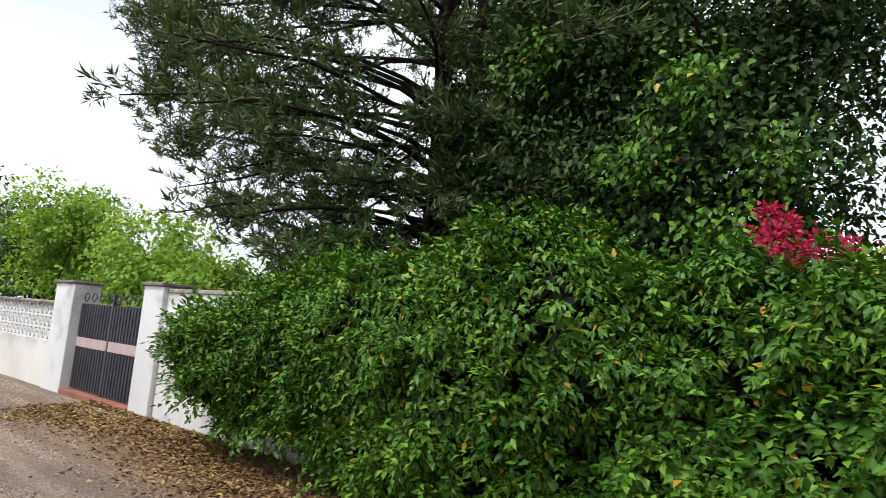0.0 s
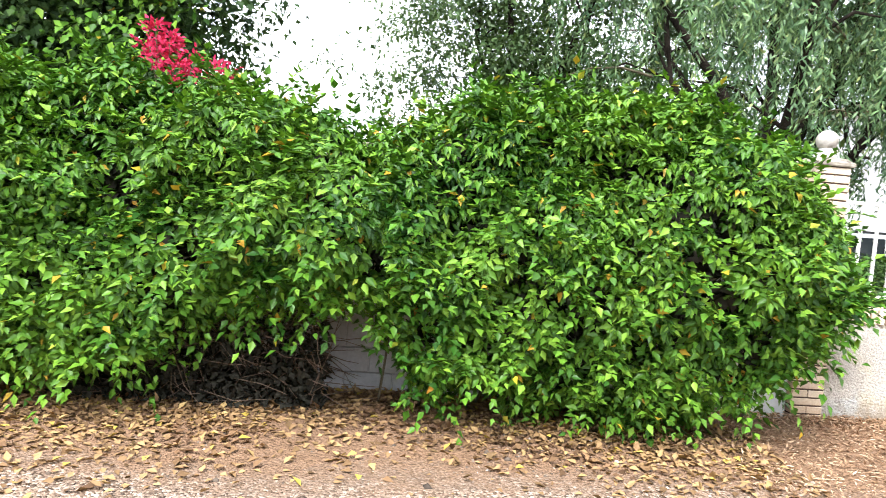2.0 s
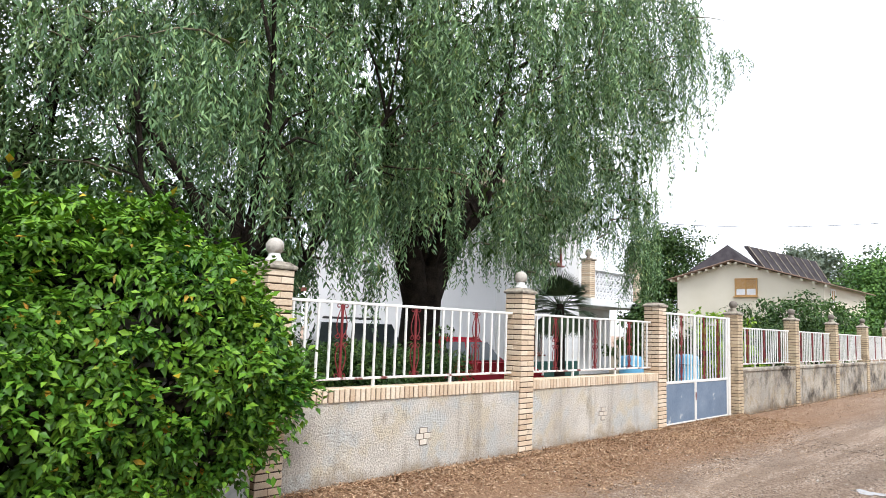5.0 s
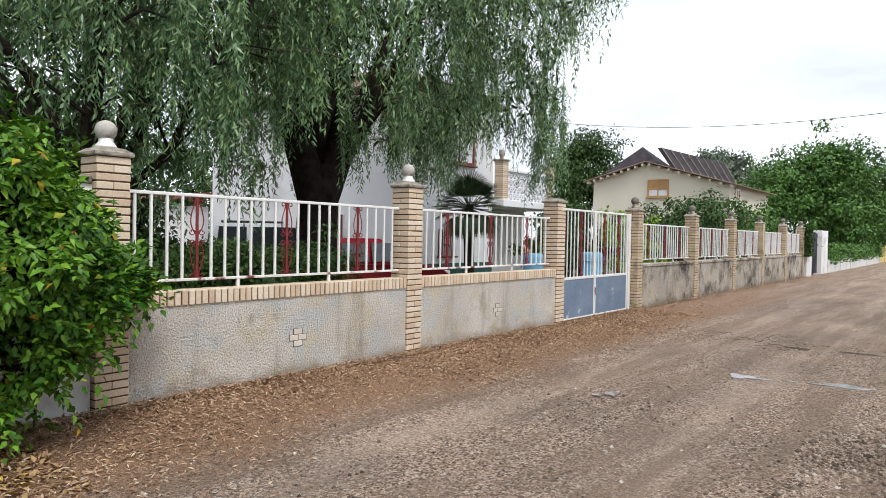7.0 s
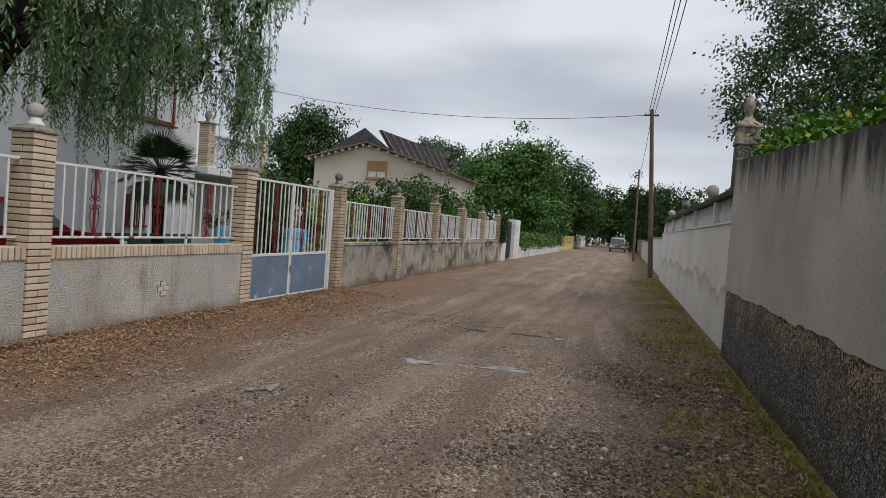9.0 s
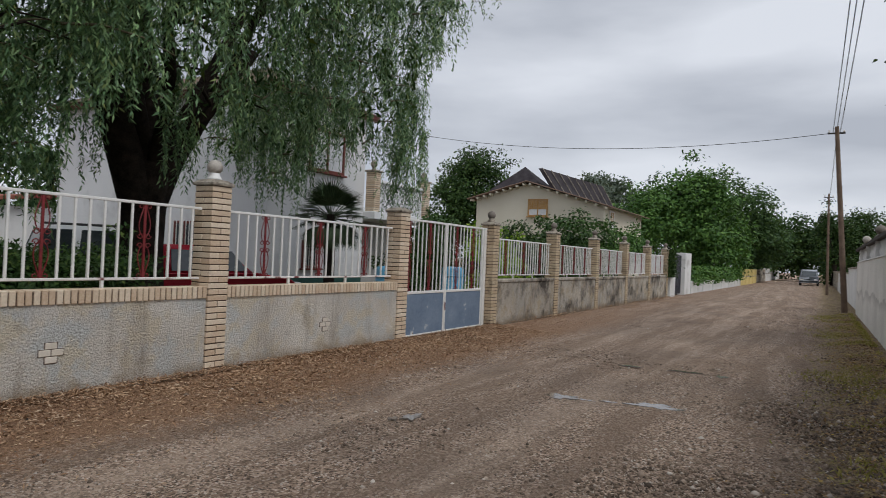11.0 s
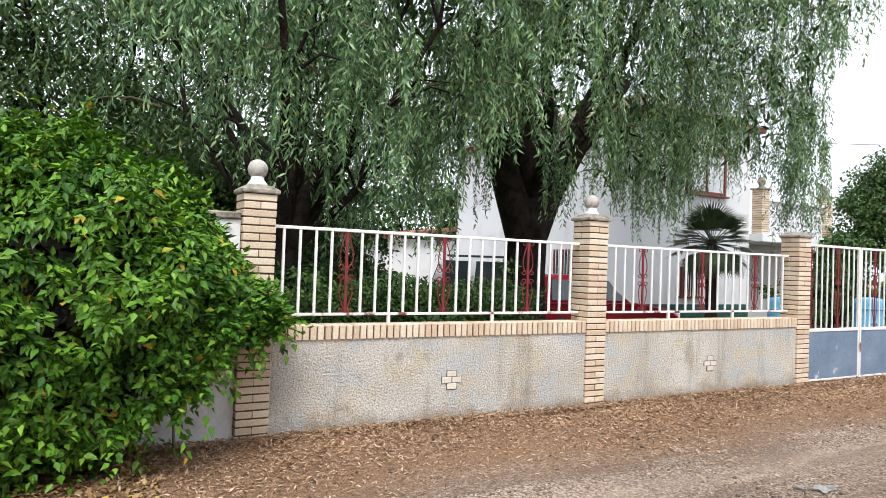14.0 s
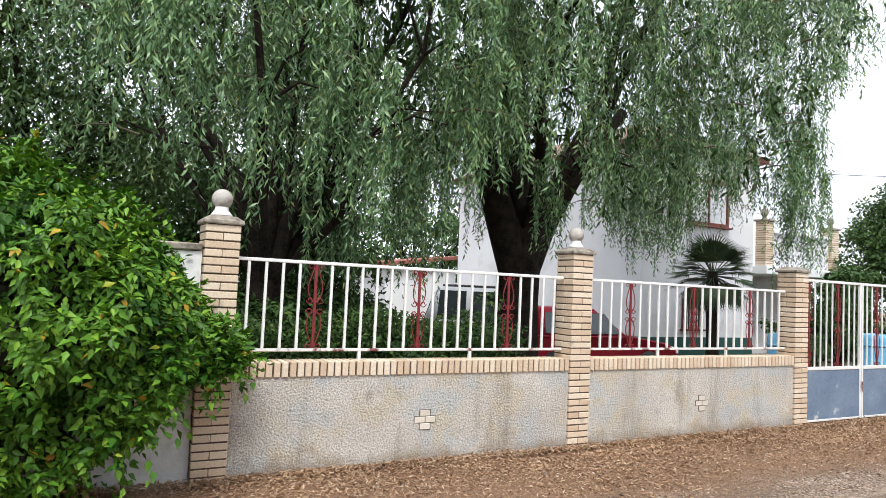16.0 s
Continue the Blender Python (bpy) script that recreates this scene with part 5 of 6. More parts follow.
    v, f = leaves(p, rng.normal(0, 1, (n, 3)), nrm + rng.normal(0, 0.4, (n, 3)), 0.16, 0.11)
    from_arrays("inner_mat", v, f, M_dark_inner, h, "old twigs and dead leaves coloured near black for inner shade")
    return h


climber()


def dry_thicket():
    t = thing("dry_thicket", (-0.05, 5.2, 0), "tangle of dry brown twigs under the hedge", "twigs")
    tubes = []
    for k in range(760):
        a = np.array([rng.uniform(-1.3, 0.62), rng.uniform(-0.25, 0.22), rng.uniform(0.0, 0.75)])
        d = rng.normal(0, 1, 3) * np.array([0.22, 0.08, 0.2])
        e = a + d
        e[1], e[2] = min(e[1], 0.24), max(e[2], 0.0)
        tubes.append(tube_arrays([a, (a + e) / 2 + rng.normal(0, 0.03, 3), e], [0.004, 0.0035, 0.002], 4))
    v, f = join_arrays(tubes)
    from_arrays("twig_tangle", v, f, M_pole, t)["kind"] = "stuff"
    # withered leaves in a near-black colour that stands in for shade under the hedge
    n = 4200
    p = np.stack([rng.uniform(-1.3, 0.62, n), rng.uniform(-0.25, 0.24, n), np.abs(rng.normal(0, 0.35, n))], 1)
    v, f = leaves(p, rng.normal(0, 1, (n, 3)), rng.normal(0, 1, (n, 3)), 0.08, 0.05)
    from_arrays("shade_dark_withered_leaves", v, f, M_dark_inner, t)["kind"] = "stuff"


dry_thicket()


def blossom():
    h = thing("flowering_creeper", (-0.86, 5.6, 2.04), "crimson blossom clusters rising out of the hedge top", "flowers")
    cents = np.array([(-0.18, 0.1, 1.02), (-0.05, 0.12, 0.9), (-0.22, 0.1, 0.78), (0.02, 0.1, 0.7), (-0.1, 0.0, 0.6), (0.1, 0.0, 0.5), (0.16, 0.05, 0.4), (0.24, 0.0, 0.62), (0.4, 0.05, 0.55), (0.5, 0.0, 0.47), (-0.02, 0.05, 0.82), (-0.15, 0.05, 0.68), (0.12, 0.0, 0.32)])
    cents = cents * np.array([0.85, 1, 0.62]) + np.array([0, 0, 0.18])
    c = cents[rng.integers(0, len(cents), 700)]
    d = rng.normal(0, 1, (700, 3))
    v, f = leaves(c + d * 0.04, d, rng.normal(0, 1, (700, 3)), 0.045, 0.035)
    from_arrays("blossoms", v, f, M_flower, h)
    tubes = [tube_arrays([(0, 0.1, -0.1), q * 0.6, q], [0.01, 0.008, 0.005], 4) for q in cents]
    v, f = join_arrays(tubes)
    from_arrays("flower_stalk", v, f, M_twig, h)


blossom()


# ---- trees ----
def limb_tree(base, h, r, n_limbs, spread, rnd, lean=(0, 0), fork=0.35, wob=0.06, limb=1.0):
    """Arrays of a trunk with limbs and boughs; also the ends of the boughs."""
    base = np.array(base, float)
    fk = base + np.array([lean[0] * fork, lean[1] * fork, h * fork])
    tubes = [tube_arrays([base - (0, 0, 0.2), base + (0, 0, 0.15), base + (fk - base) * 0.5 + rnd.normal(0, 0.04, 3), fk], [r * 1.35, r * 1.1, r * 0.95, r * 0.85], 14, wob)]
    ends = []
    for i in range(n_limbs):
        t = 2 * math.pi * (i + rnd.uniform(-0.3, 0.3)) / n_limbs
        out = np.array([math.cos(t), math.sin(t), 0]) * spread * rnd.uniform(0.45, 0.9)
        tip = base + np.array([lean[0], lean[1], h * rnd.uniform(0.75, 1.0)]) + out
        pts = [fk - (0, 0, r * 0.6)] + [fk + (tip - fk) * s + out * 0.25 * math.sin(math.pi * s) + rnd.normal(0, 0.12, 3) for s in (0.25, 0.5, 0.75)] + [tip]
        lr = r * rnd.uniform(0.28, 0.45) * limb
        tubes.append(tube_arrays(pts, [lr, lr * 0.8, lr * 0.6, lr * 0.4, lr * 0.2], 8, wob * 0.5))
        ends += [pts[2], pts[3], pts[4]]
        for s in (1, 2, 3):
            for _ in range(2):
                d = rnd.normal(0, 1, 3)
                d[2] = abs(d[2]) * 0.5
                e = pts[s] + unit(d) * spread * rnd.uniform(0.3, 0.55)
                m = (pts[s] + e) / 2 + (0, 0, 0.2)
                tubes.append(tube_arrays([pts[s], m, e], [lr * 0.35, lr * 0.25, lr * 0.08], 5))
                ends += [m, e]
    return join_arrays(tubes), np.array(ends)


def willow(at, h, r, centre, radii, strands, seed, lean, label, skirt, spread, inner, extra=(), fork=0.41, tilt=0.0, limb=1.0, stems=(), reach=7.5, drop=2.3):
    """A weeping crown; skirt gives the height at which its curtain ends, tilt how that height turns with y."""
    def hem(p):
        return curve(skirt, p[0] + at[0] + tilt * (7.5 - p[1] - at[1]))

    rnd = np.random.default_rng(seed)
    t = thing("willow_tree", at, label, "tree", "weeping willows behind the fence")
    (v, f), ends = limb_tree((0, 0, 0), h, r, 6, spread, rnd, lean, fork, 0.09, limb)
    if stems:
        v, f = join_arrays([(v, f)] + [tube_arrays(np.array(q) - np.array(at), w, 9, 0.06) for q, w in stems])
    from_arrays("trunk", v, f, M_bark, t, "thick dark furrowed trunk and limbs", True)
    c = np.array(centre) - np.array(at)
    P, A, tubes = [], [], []
    for k in range(strands):
        # a bough end with a bunch of hanging shoots
        u = unit(rnd.normal(0, 1, 3))
        u[2] = u[2] * 0.9 if u[2] > 0 else u[2] * 0.78
        s = c + u * np.array(radii) * rnd.uniform(0.45, 1.0) ** 0.6 + rnd.normal(0, 0.15, 3)
        if k < len(extra):
            s = np.array(extra[k]) - np.array(at)
        elif lumps(s[None, :] + c, 0.85, seed + 3)[0] < -0.2 or lumps(s[None, :] + c, 0.33, seed + 5)[0] < -0.55 or s[0] > reach:
            continue
        d = np.array([u[0], u[1], 0.15]) + rnd.normal(0, 0.35, 3)
        d[2] *= 0.4
        bl = rnd.uniform(0.5, 1.3) if k >= len(extra) else 0.35
        arc = [s + unit(d) * bl * q + np.array([0, 0, 0.25 * bl * (q - 1.6 * q * q)]) for q in (0, 0.35, 0.7, 1.0)]
        if min(q[2] - hem(q) for q in arc) > 0.3:
            tubes.append(tube_arrays(arc, [0.02, 0.015, 0.01, 0.005], 4))
        for _ in range(rnd.integers(9, 17)):
            q = rnd.uniform(0.1, 1.0)
            o = arc[0] + (arc[3] - arc[0]) * q + np.array([0, 0, 0.1 * bl * math.sin(3.14 * q)]) + rnd.normal(0, 0.06, 3)
            bot = (hem(o) if k >= len(extra) else drop) - at[2] + 0.9 * abs(lumps(o[None, :], 0.7, seed)[0]) + rnd.exponential(0.35) - 0.15
            if o[2] < bot + 0.1:
                continue
            ln = min(rnd.gamma(4.0, 0.22) + 0.25, max(0.3, o[2] - bot))
            out = np.array([d[0], d[1], 0]) * 0.25 + rnd.normal(0, 0.16, 3)
            n = max(4, int(ln / 0.058))
            t_ = np.linspace(0, 1, n)[:, None]
            pts = o + out * np.minimum(t_ * 1.6, 1.0) * 0.6 + np.array([0, 0, -ln]) * (0.35 * t_ + 0.65 * t_ ** 1.5)
            P.append(np.repeat(pts, 2, 0) + rnd.normal(0, 0.008, (2 * n, 3)))
            a = rnd.normal(0, 1, (2 * n, 3)) * np.array([0.5, 0.5, 0.22]) + np.array([0, 0, -0.8])
            A.append(a)
    P, A = np.vstack(P), np.vstack(A)
    n = len(P)
    v, f = leaves(P, A, rnd.normal(0, 1, (n, 3)) + np.array([0, -0.5, 0.4]), rnd.uniform(0.085, 0.14, n), rnd.uniform(0.02, 0.032, n), narrow=True)
    from_arrays("crown", v, f, M_willow, t, "hanging curtains of narrow grey-green leaves")
    # added leaves in the heart of the crown: shade put into their dark colour
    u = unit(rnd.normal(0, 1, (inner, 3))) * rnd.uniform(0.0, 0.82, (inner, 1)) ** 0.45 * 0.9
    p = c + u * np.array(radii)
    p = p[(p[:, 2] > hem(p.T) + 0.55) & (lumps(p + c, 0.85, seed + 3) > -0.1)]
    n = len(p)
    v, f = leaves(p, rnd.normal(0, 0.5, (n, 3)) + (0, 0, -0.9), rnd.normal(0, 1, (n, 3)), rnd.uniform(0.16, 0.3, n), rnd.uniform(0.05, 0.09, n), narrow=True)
    from_arrays("inner_foliage", v, f, M_ivy, t, "added inner leaves of the crown, coloured dark for shade")["kind"] = "stuff"
    v, f = join_arrays(tubes)
    from_arrays("twig_curtain", v, f, M_twig, t)["kind"] = "stuff"
    return t


SKIRT_EAST = [(3.0, 3.2), (6.0, 2.2), (7.6, 2.1), (8.1, 3.2), (9.6, 3.2), (10.2, 2.7), (11.3, 2.5), (12.2, 2.6), (12.8, 3.2), (13.6, 3.7), (14.6, 3.7), (15.4, 3.4), (15.7, 2.8), (16.0, 3.3), (16.3, 4.4), (16.7, 5.3), (17.2, 6.2), (18.0, 6.9), (18.9, 7.5), (19.8, 8.1), (20.6, 9.0), (22.0, 12.0)]
SKIRT_WEST = [(1.0, 4.5), (2.6, 3.6), (4.0, 2.7), (6.0, 2.1), (7.9, 1.9), (8.3, 2.4), (8.7, 3.2), (9.8, 3.4), (11.0, 3.9)]
SPRIGS = [(16.45 + 0.3 * math.sin(2.3 * i), 7.6 + 0.2 * math.cos(1.7 * i), 3.1 + 0.24 * i) for i in range(10)] + [(10.6 + 0.35 * math.sin(2.7 * i), 8.5, 3.5 + 0.2 * i) for i in range(3)] + [(12.8 + 0.2 * math.sin(2.1 * i), 8.4, 3.0 + 0.35 * i) for i in range(4)]
SPRIGS_WEST = [(6.3 + 0.24 * i, 7.9 + 0.5 * math.sin(2.1 * i), 2.7 + 0.55 * (i % 3)) for i in range(10)]
BOUGHS_EAST = [([(11.2, 10.1, 2.2), (10.7, 9.95, 3.2), (10.2, 9.8, 4.3), (9.6, 9.5, 6.0)], [0.34, 0.3, 0.25, 0.14]), ([(11.3, 10.1, 2.2), (11.7, 9.95, 3.2), (12.4, 9.8, 4.3), (13.4, 9.6, 5.6)], [0.34, 0.28, 0.2, 0.1]), ([(11.3, 10.1, 2.4), (11.3, 10.2, 4.0), (11.1, 10.3, 6.5)], [0.36, 0.28, 0.16])]
STEMS_WEST = [([(6.0, 8.6, 1.2), (6.25, 8.6, 2.6), (6.9, 8.6, 4.0), (7.15, 8.6, 4.9), (7.1, 8.6, 7.0)], [0.13, 0.11, 0.085, 0.07, 0.05]), ([(5.95, 8.6, 1.2), (5.8, 8.6, 2.6), (5.3, 8.6, 3.5), (4.3, 8.6, 4.6)], [0.13, 0.1, 0.07, 0.035]), ([(6.0, 8.65, 1.5), (6.05, 8.7, 3.0), (6.1, 8.7, 4.2), (6.2, 8.7, 6.2)], [0.11, 0.09, 0.06, 0.03])]
willow((11.25, 10.1, 0.06), 9.0, 0.43, (12.3, 9.3, 7.4), (8.7, 4.3, 5.0), 760, 21, (0.2, -0.3), "large weeping willow with a thick dark trunk", SKIRT_EAST, 2.7, 17000, SPRIGS, 0.33, 1.3, 1.0, BOUGHS_EAST, 9.0)
willow((5.95, 8.6, 0.06), 7.0, 0.2, (6.7, 9.0, 5.7), (3.4, 2.7, 4.1), 230, 22, (0.2, 0.0), "weeping willow with several dark stems beside the hedge", SKIRT_WEST, 2.6, 2400, SPRIGS_WEST, 0.25, stems=STEMS_WEST, drop=1.75)


def leafy_tree(name, at, label, h, r, blobs, count, material, size, seed, limbs=6, group="", ratio=0.6, shell=0.5, lean=(0, 0), clump=45):
    """A broad-leaved tree: trunk and limbs under a crown of clumps; blobs are (x, y, z, rx, ry, rz) from its foot."""
    rnd = np.random.default_rng(seed)
    t = thing(name, at, label, "tree", group)
    b = np.array(blobs, float)
    (v, f), ends = limb_tree((0, 0, 0), h, r, limbs, np.max(b[:, 3]) * 0.8, rnd, lean)
    from_arrays("trunk", v, f, M_bark, t, "", True)
    vol = b[:, 3] * b[:, 4] * b[:, 5]
    k = rnd.choice(len(b), count, p=vol / vol.sum())
    # clumps of leaves round twig ends, so that the crown has gaps
    nc = max(20, count // clump)
    kc = rnd.choice(len(b), nc, p=vol / vol.sum())
    u = unit(rnd.normal(0, 1, (nc, 3))) * rnd.uniform(shell, 1.0, (nc, 1)) * (1 + 0.18 * rnd.normal(0, 1, (nc, 1)))
    cc = b[kc, :3] + u * b[kc, 3:]
    pick = rnd.integers(0, nc, count)
    rc = np.mean(b[:, 3:]) * 0.2
    p = cc[pick] + rnd.normal(0, rc * 0.6, (count, 3)) * np.array([1, 1, 0.65])
    out = unit(p - b[k % len(b), :3])
    ax = unit(p - cc[pick]) * 0.6 + np.array([0, 0, -0.4]) + rnd.normal(0, 0.5, (count, 3))
    L = rnd.uniform(0.7, 1.3, count) * size
    v, f = leaves(p, ax, out * 0.4 + np.array([0, -0.2, 0.8]) + rnd.normal(0, 0.4, (count, 3)), L, L * ratio, 0.25, narrow=size > 0.2)
    from_arrays("crown", v, f, material, t)
    return t


# ivy-clad tree behind the hedge, and the ash beside it
leafy_tree("ivy_clad_tree", (-3.0, 8.6, 0.06), "dark evergreen tree thickly clad in ivy", 6.0, 0.25, [(-0.3, -0.4, 3.6, 2.3, 1.6, 1.9), (0.9, -0.6, 3.4, 1.6, 1.3, 1.6), (-1.2, -0.2, 5.4, 2.0, 1.6, 1.7), (0.4, 0, 6.0, 2.6, 1.8, 1.6), (1.9, 0.2, 5.4, 1.4, 1.3, 1.2), (-2.4, 0, 4.0, 1.5, 1.3, 1.6)], 66000, M_ivy, 0.1, 31, ratio=0.62)
leafy_tree("ash_tree", (3.2, 11.2, 0.06), "leafy ash tree with small dark leaves behind the hedge", 7.5, 0.16, [(0.1, 0, 4.0, 1.9, 1.5, 1.4), (0.6, 0, 5.8, 2.3, 1.7, 1.7), (-1.3, 0, 4.7, 1.4, 1.3, 1.2), (1.3, -0.3, 3.2, 1.8, 1.4, 1.2), (-2.0, 0, 3.5, 1.3, 0.9, 0.7), (-0.3, 0, 7.6, 2.4, 1.7, 1.5)], 35000, M_ash, 0.105, 32, ratio=0.46, shell=0.3)

leafy_tree("evergreen_tree", (-6.3, 11.6, 0.06), "dark evergreen tree crowding behind the pine", 7.0, 0.2, [(0, 0, 3.6, 2.2, 1.4, 1.7), (0.6, 0, 6.0, 2.4, 1.5, 1.9), (-1.6, 0.2, 5.2, 1.8, 1.4, 1.8), (0.2, 0, 8.4, 2.4, 1.5, 1.7)], 32000, M_ivy, 0.1, 33, ratio=0.6, shell=0.2)


ivy = bpy.data.objects["ivy_clad_tree"]
n = 2400
cen = np.array([(0.4, -2.0, 3.6), (1.2, -1.8, 2.8), (0.9, -1.9, 4.4), (-0.2, -1.9, 2.6), (1.6, -1.5, 3.6), (-1.2, -1.6, 5.2)])
p = cen[rng.integers(0, len(cen), n)] + rng.normal(0, 1, (n, 3)) * np.array([0.24, 0.14, 0.2])
L = rng.uniform(0.07, 0.13, n)
v, f = leaves(p, rng.normal(0, 0.5, (n, 3)) + (0, -0.5, -0.6), rng.normal(0, 0.35, (n, 3)) + (0, -0.4, 0.8), L, L * 0.62)
from_arrays("climbing_sprays", v, f, M_hedge, ivy, "lighter green climbing sprays")["kind"] = "stuff"


PINE_CLUMPS = [(-16.6, 7.6, 9.6, 1.5), (-14.6, 7.4, 7.9, 1.5), (-12.9, 7.4, 7.9, 1.6), (-11.8, 7.4, 6.2, 1.5), (-15.7, 7.4, 7.2, 1.1), (-13.9, 7.4, 5.8, 1.1), (-11.5, 7.4, 3.9, 0.9), (-15.0, 7.6, 10.5, 1.6), (-12.5, 7.6, 10.0, 1.7), (-10.5, 7.6, 8.5, 1.6), (-10.8, 7.8, 5.2, 1.3)]


def pine():
    rnd = np.random.default_rng(41)
    at = np.array((-8.2, 9.6, 0.06))
    t = thing("pine_tree", at, "tall dark pine with long drooping boughs over the wall", "tree")
    tubes = [tube_arrays([(0, 0, -0.2), (0.1, 0, 2.5), (0.0, 0.1, 5.0), (-0.1, 0, 8.0), (0, 0, 11.5)], [0.34, 0.27, 0.22, 0.15, 0.05], 12, 0.06), tube_arrays([(0.05, 0, 2.6), (0.75, -0.3, 4.2), (1.1, -0.4, 6.5), (1.3, -0.4, 9.5)], [0.2, 0.17, 0.13, 0.05], 10, 0.05)]
    P, A = [], []
    for k in range(185):
        z = rnd.uniform(2.0, 10.5)
        ang = rnd.uniform(0, 6.283)
        ln = np.interp(z, [2.0, 3.5, 5.5, 7.5, 10.5], [3.4, 4.8, 6.3, 6.7, 6.2]) * rnd.uniform(0.5, 1.0)
        d = np.array([math.cos(ang), math.sin(ang), 0])
        o = np.array([0.0, 0, z])
        pts = [o + d * ln * s + np.array([0, 0, 0.5 * ln * (0.55 * s - 0.7 * s * s) + 0.0]) + rnd.normal(0, 0.06, 3) * s for s in np.linspace(0, 1, 6)]
        tubes.append(tube_arrays(pts, np.linspace(0.055, 0.012, 6), 5))
        side = np.array([-d[1], d[0], 0])
        for j in range(30):
            s = rnd.uniform(0.3, 1.0)
            b0 = np.array(pts[int(s * 5)]) + (np.array(pts[min(5, int(s * 5) + 1)]) - np.array(pts[int(s * 5)])) * (s * 5 - int(s * 5))
            tw = unit(side * rnd.choice([-1, 1]) * rnd.uniform(0.4, 1) + d * 0.7 + np.array([0, 0, rnd.uniform(-0.35, 0.5)]))
            tl = rnd.uniform(0.35, 0.95) * (1.25 - 0.5 * s)
            e = b0 + tw * tl
            if j % 2 == 0:
                tubes.append(tube_arrays([b0, e], [0.009, 0.004], 3))
            n = 21
            q = np.concatenate([rnd.uniform(0.25, 1, n // 2), rnd.uniform(0.75, 1, n - n // 2)])[:, None]
            P.append(b0 + tw * tl * q)
            A.append(tw * 0.75 + rnd.normal(0, 0.55, (n, 3)) + np.array([0, 0, 0.25]))
    # rounded clumps of tufts at the ends of the western boughs
    for bx, by, bz, br in PINE_CLUMPS:
        e = np.array((bx, by, bz)) - at
        tubes.append(tube_arrays([(0, 0, max(2.5, e[2] - 1.6)), e * np.array([0.5, 0.5, 1]) + np.array([0, 0, -0.5]), e], [0.06, 0.045, 0.02], 5))
        for j in range(int(110 * br * br)):
            o = e + unit(rnd.normal(0, 1, 3)) * br * rnd.uniform(0.2, 1.0) * np.array([1, 1, 0.8])
            tw = unit(o - e + np.array([0, 0, 0.5]) + rnd.normal(0, 0.3, 3))
            tubes.append(tube_arrays([o - tw * 0.3, o], [0.01, 0.005], 3))
            P.append(o - tw * rnd.uniform(0, 0.3, (16, 1)))
            A.append(tw * 0.8 + rnd.normal(0, 0.55, (16, 3)))
    P, A = np.vstack(P), np.vstack(A)
    n = len(P)
    v, f = leaves(P, A, rnd.normal(0, 1, (n, 3)), rnd.uniform(0.13, 0.22, n), 0.034, narrow=True)
    from_arrays("crown", v, f, M_pine, t, "dark needle tufts")
    v, f = join_arrays(tubes)
    from_arrays("trunk", v, f, M_bark, t, "forked trunk with thin boughs", True)


pine()


def palm():
    rnd = np.random.default_rng(51)
    t = thing("fan_palm", (18.05, 11.1, 0.06), "small fan palm with a dense dark head of leaves", "palm")
    v, f = tube_arrays([(0, 0, -0.1), (0.02, 0, 0.8), (0, 0, 2.1), (0, 0, 2.5)], [0.17, 0.15, 0.16, 0.1], 10, 0.1)
    from_arrays("trunk", v, f, M_bark, t, "", True)
    for k in range(64):
        el, az = rnd.uniform(-0.9, 1.25), rnd.uniform(0, 6.283)
        d = np.array([math.cos(az) * math.cos(el), math.sin(az) * math.cos(el), math.sin(el)])
        s0 = np.array([0, 0, 2.4])
        hub = s0 + d * rnd.uniform(0.42, 0.72)
        side = unit(np.cross(d, (0, 0, 1)))
        up = np.cross(side, d)
        n = 22
        a = np.linspace(-1.25, 1.25, n)[:, None]
        ax = d * np.cos(a) + side * np.sin(a) + np.array([0, 0, -0.12])
        lv, lf = leaves(np.repeat(hub[None], n, 0), ax, np.repeat(up[None], n, 0), 0.64, 0.042, narrow=True)
        sv, sf = tube_arrays([s0, hub], [0.014, 0.009], 4)
        v, f = join_arrays([(lv, lf), (sv, sf)])
        from_arrays("frond", v, f, M_palm, t)


palm()

# shrubs and trees of the gardens and the distance
def shrub(name, at, r, h, count, material, size, seed, label, group=""):
    rnd = np.random.default_rng(seed)
    blobs = [(rnd.normal(0, r * 0.35), rnd.normal(0, r * 0.3), h * rnd.uniform(0.4, 0.75), r * rnd.uniform(0.5, 0.8), r * rnd.uniform(0.5, 0.7), h * 0.33) for _ in range(5)]
    t = leafy_tree(name, at, label, h * 0.8, 0.03 + 0.012 * h, blobs, count, material, size, seed, 4, group, 0.6, 0.3)
    t["category"] = "shrub"
    return t


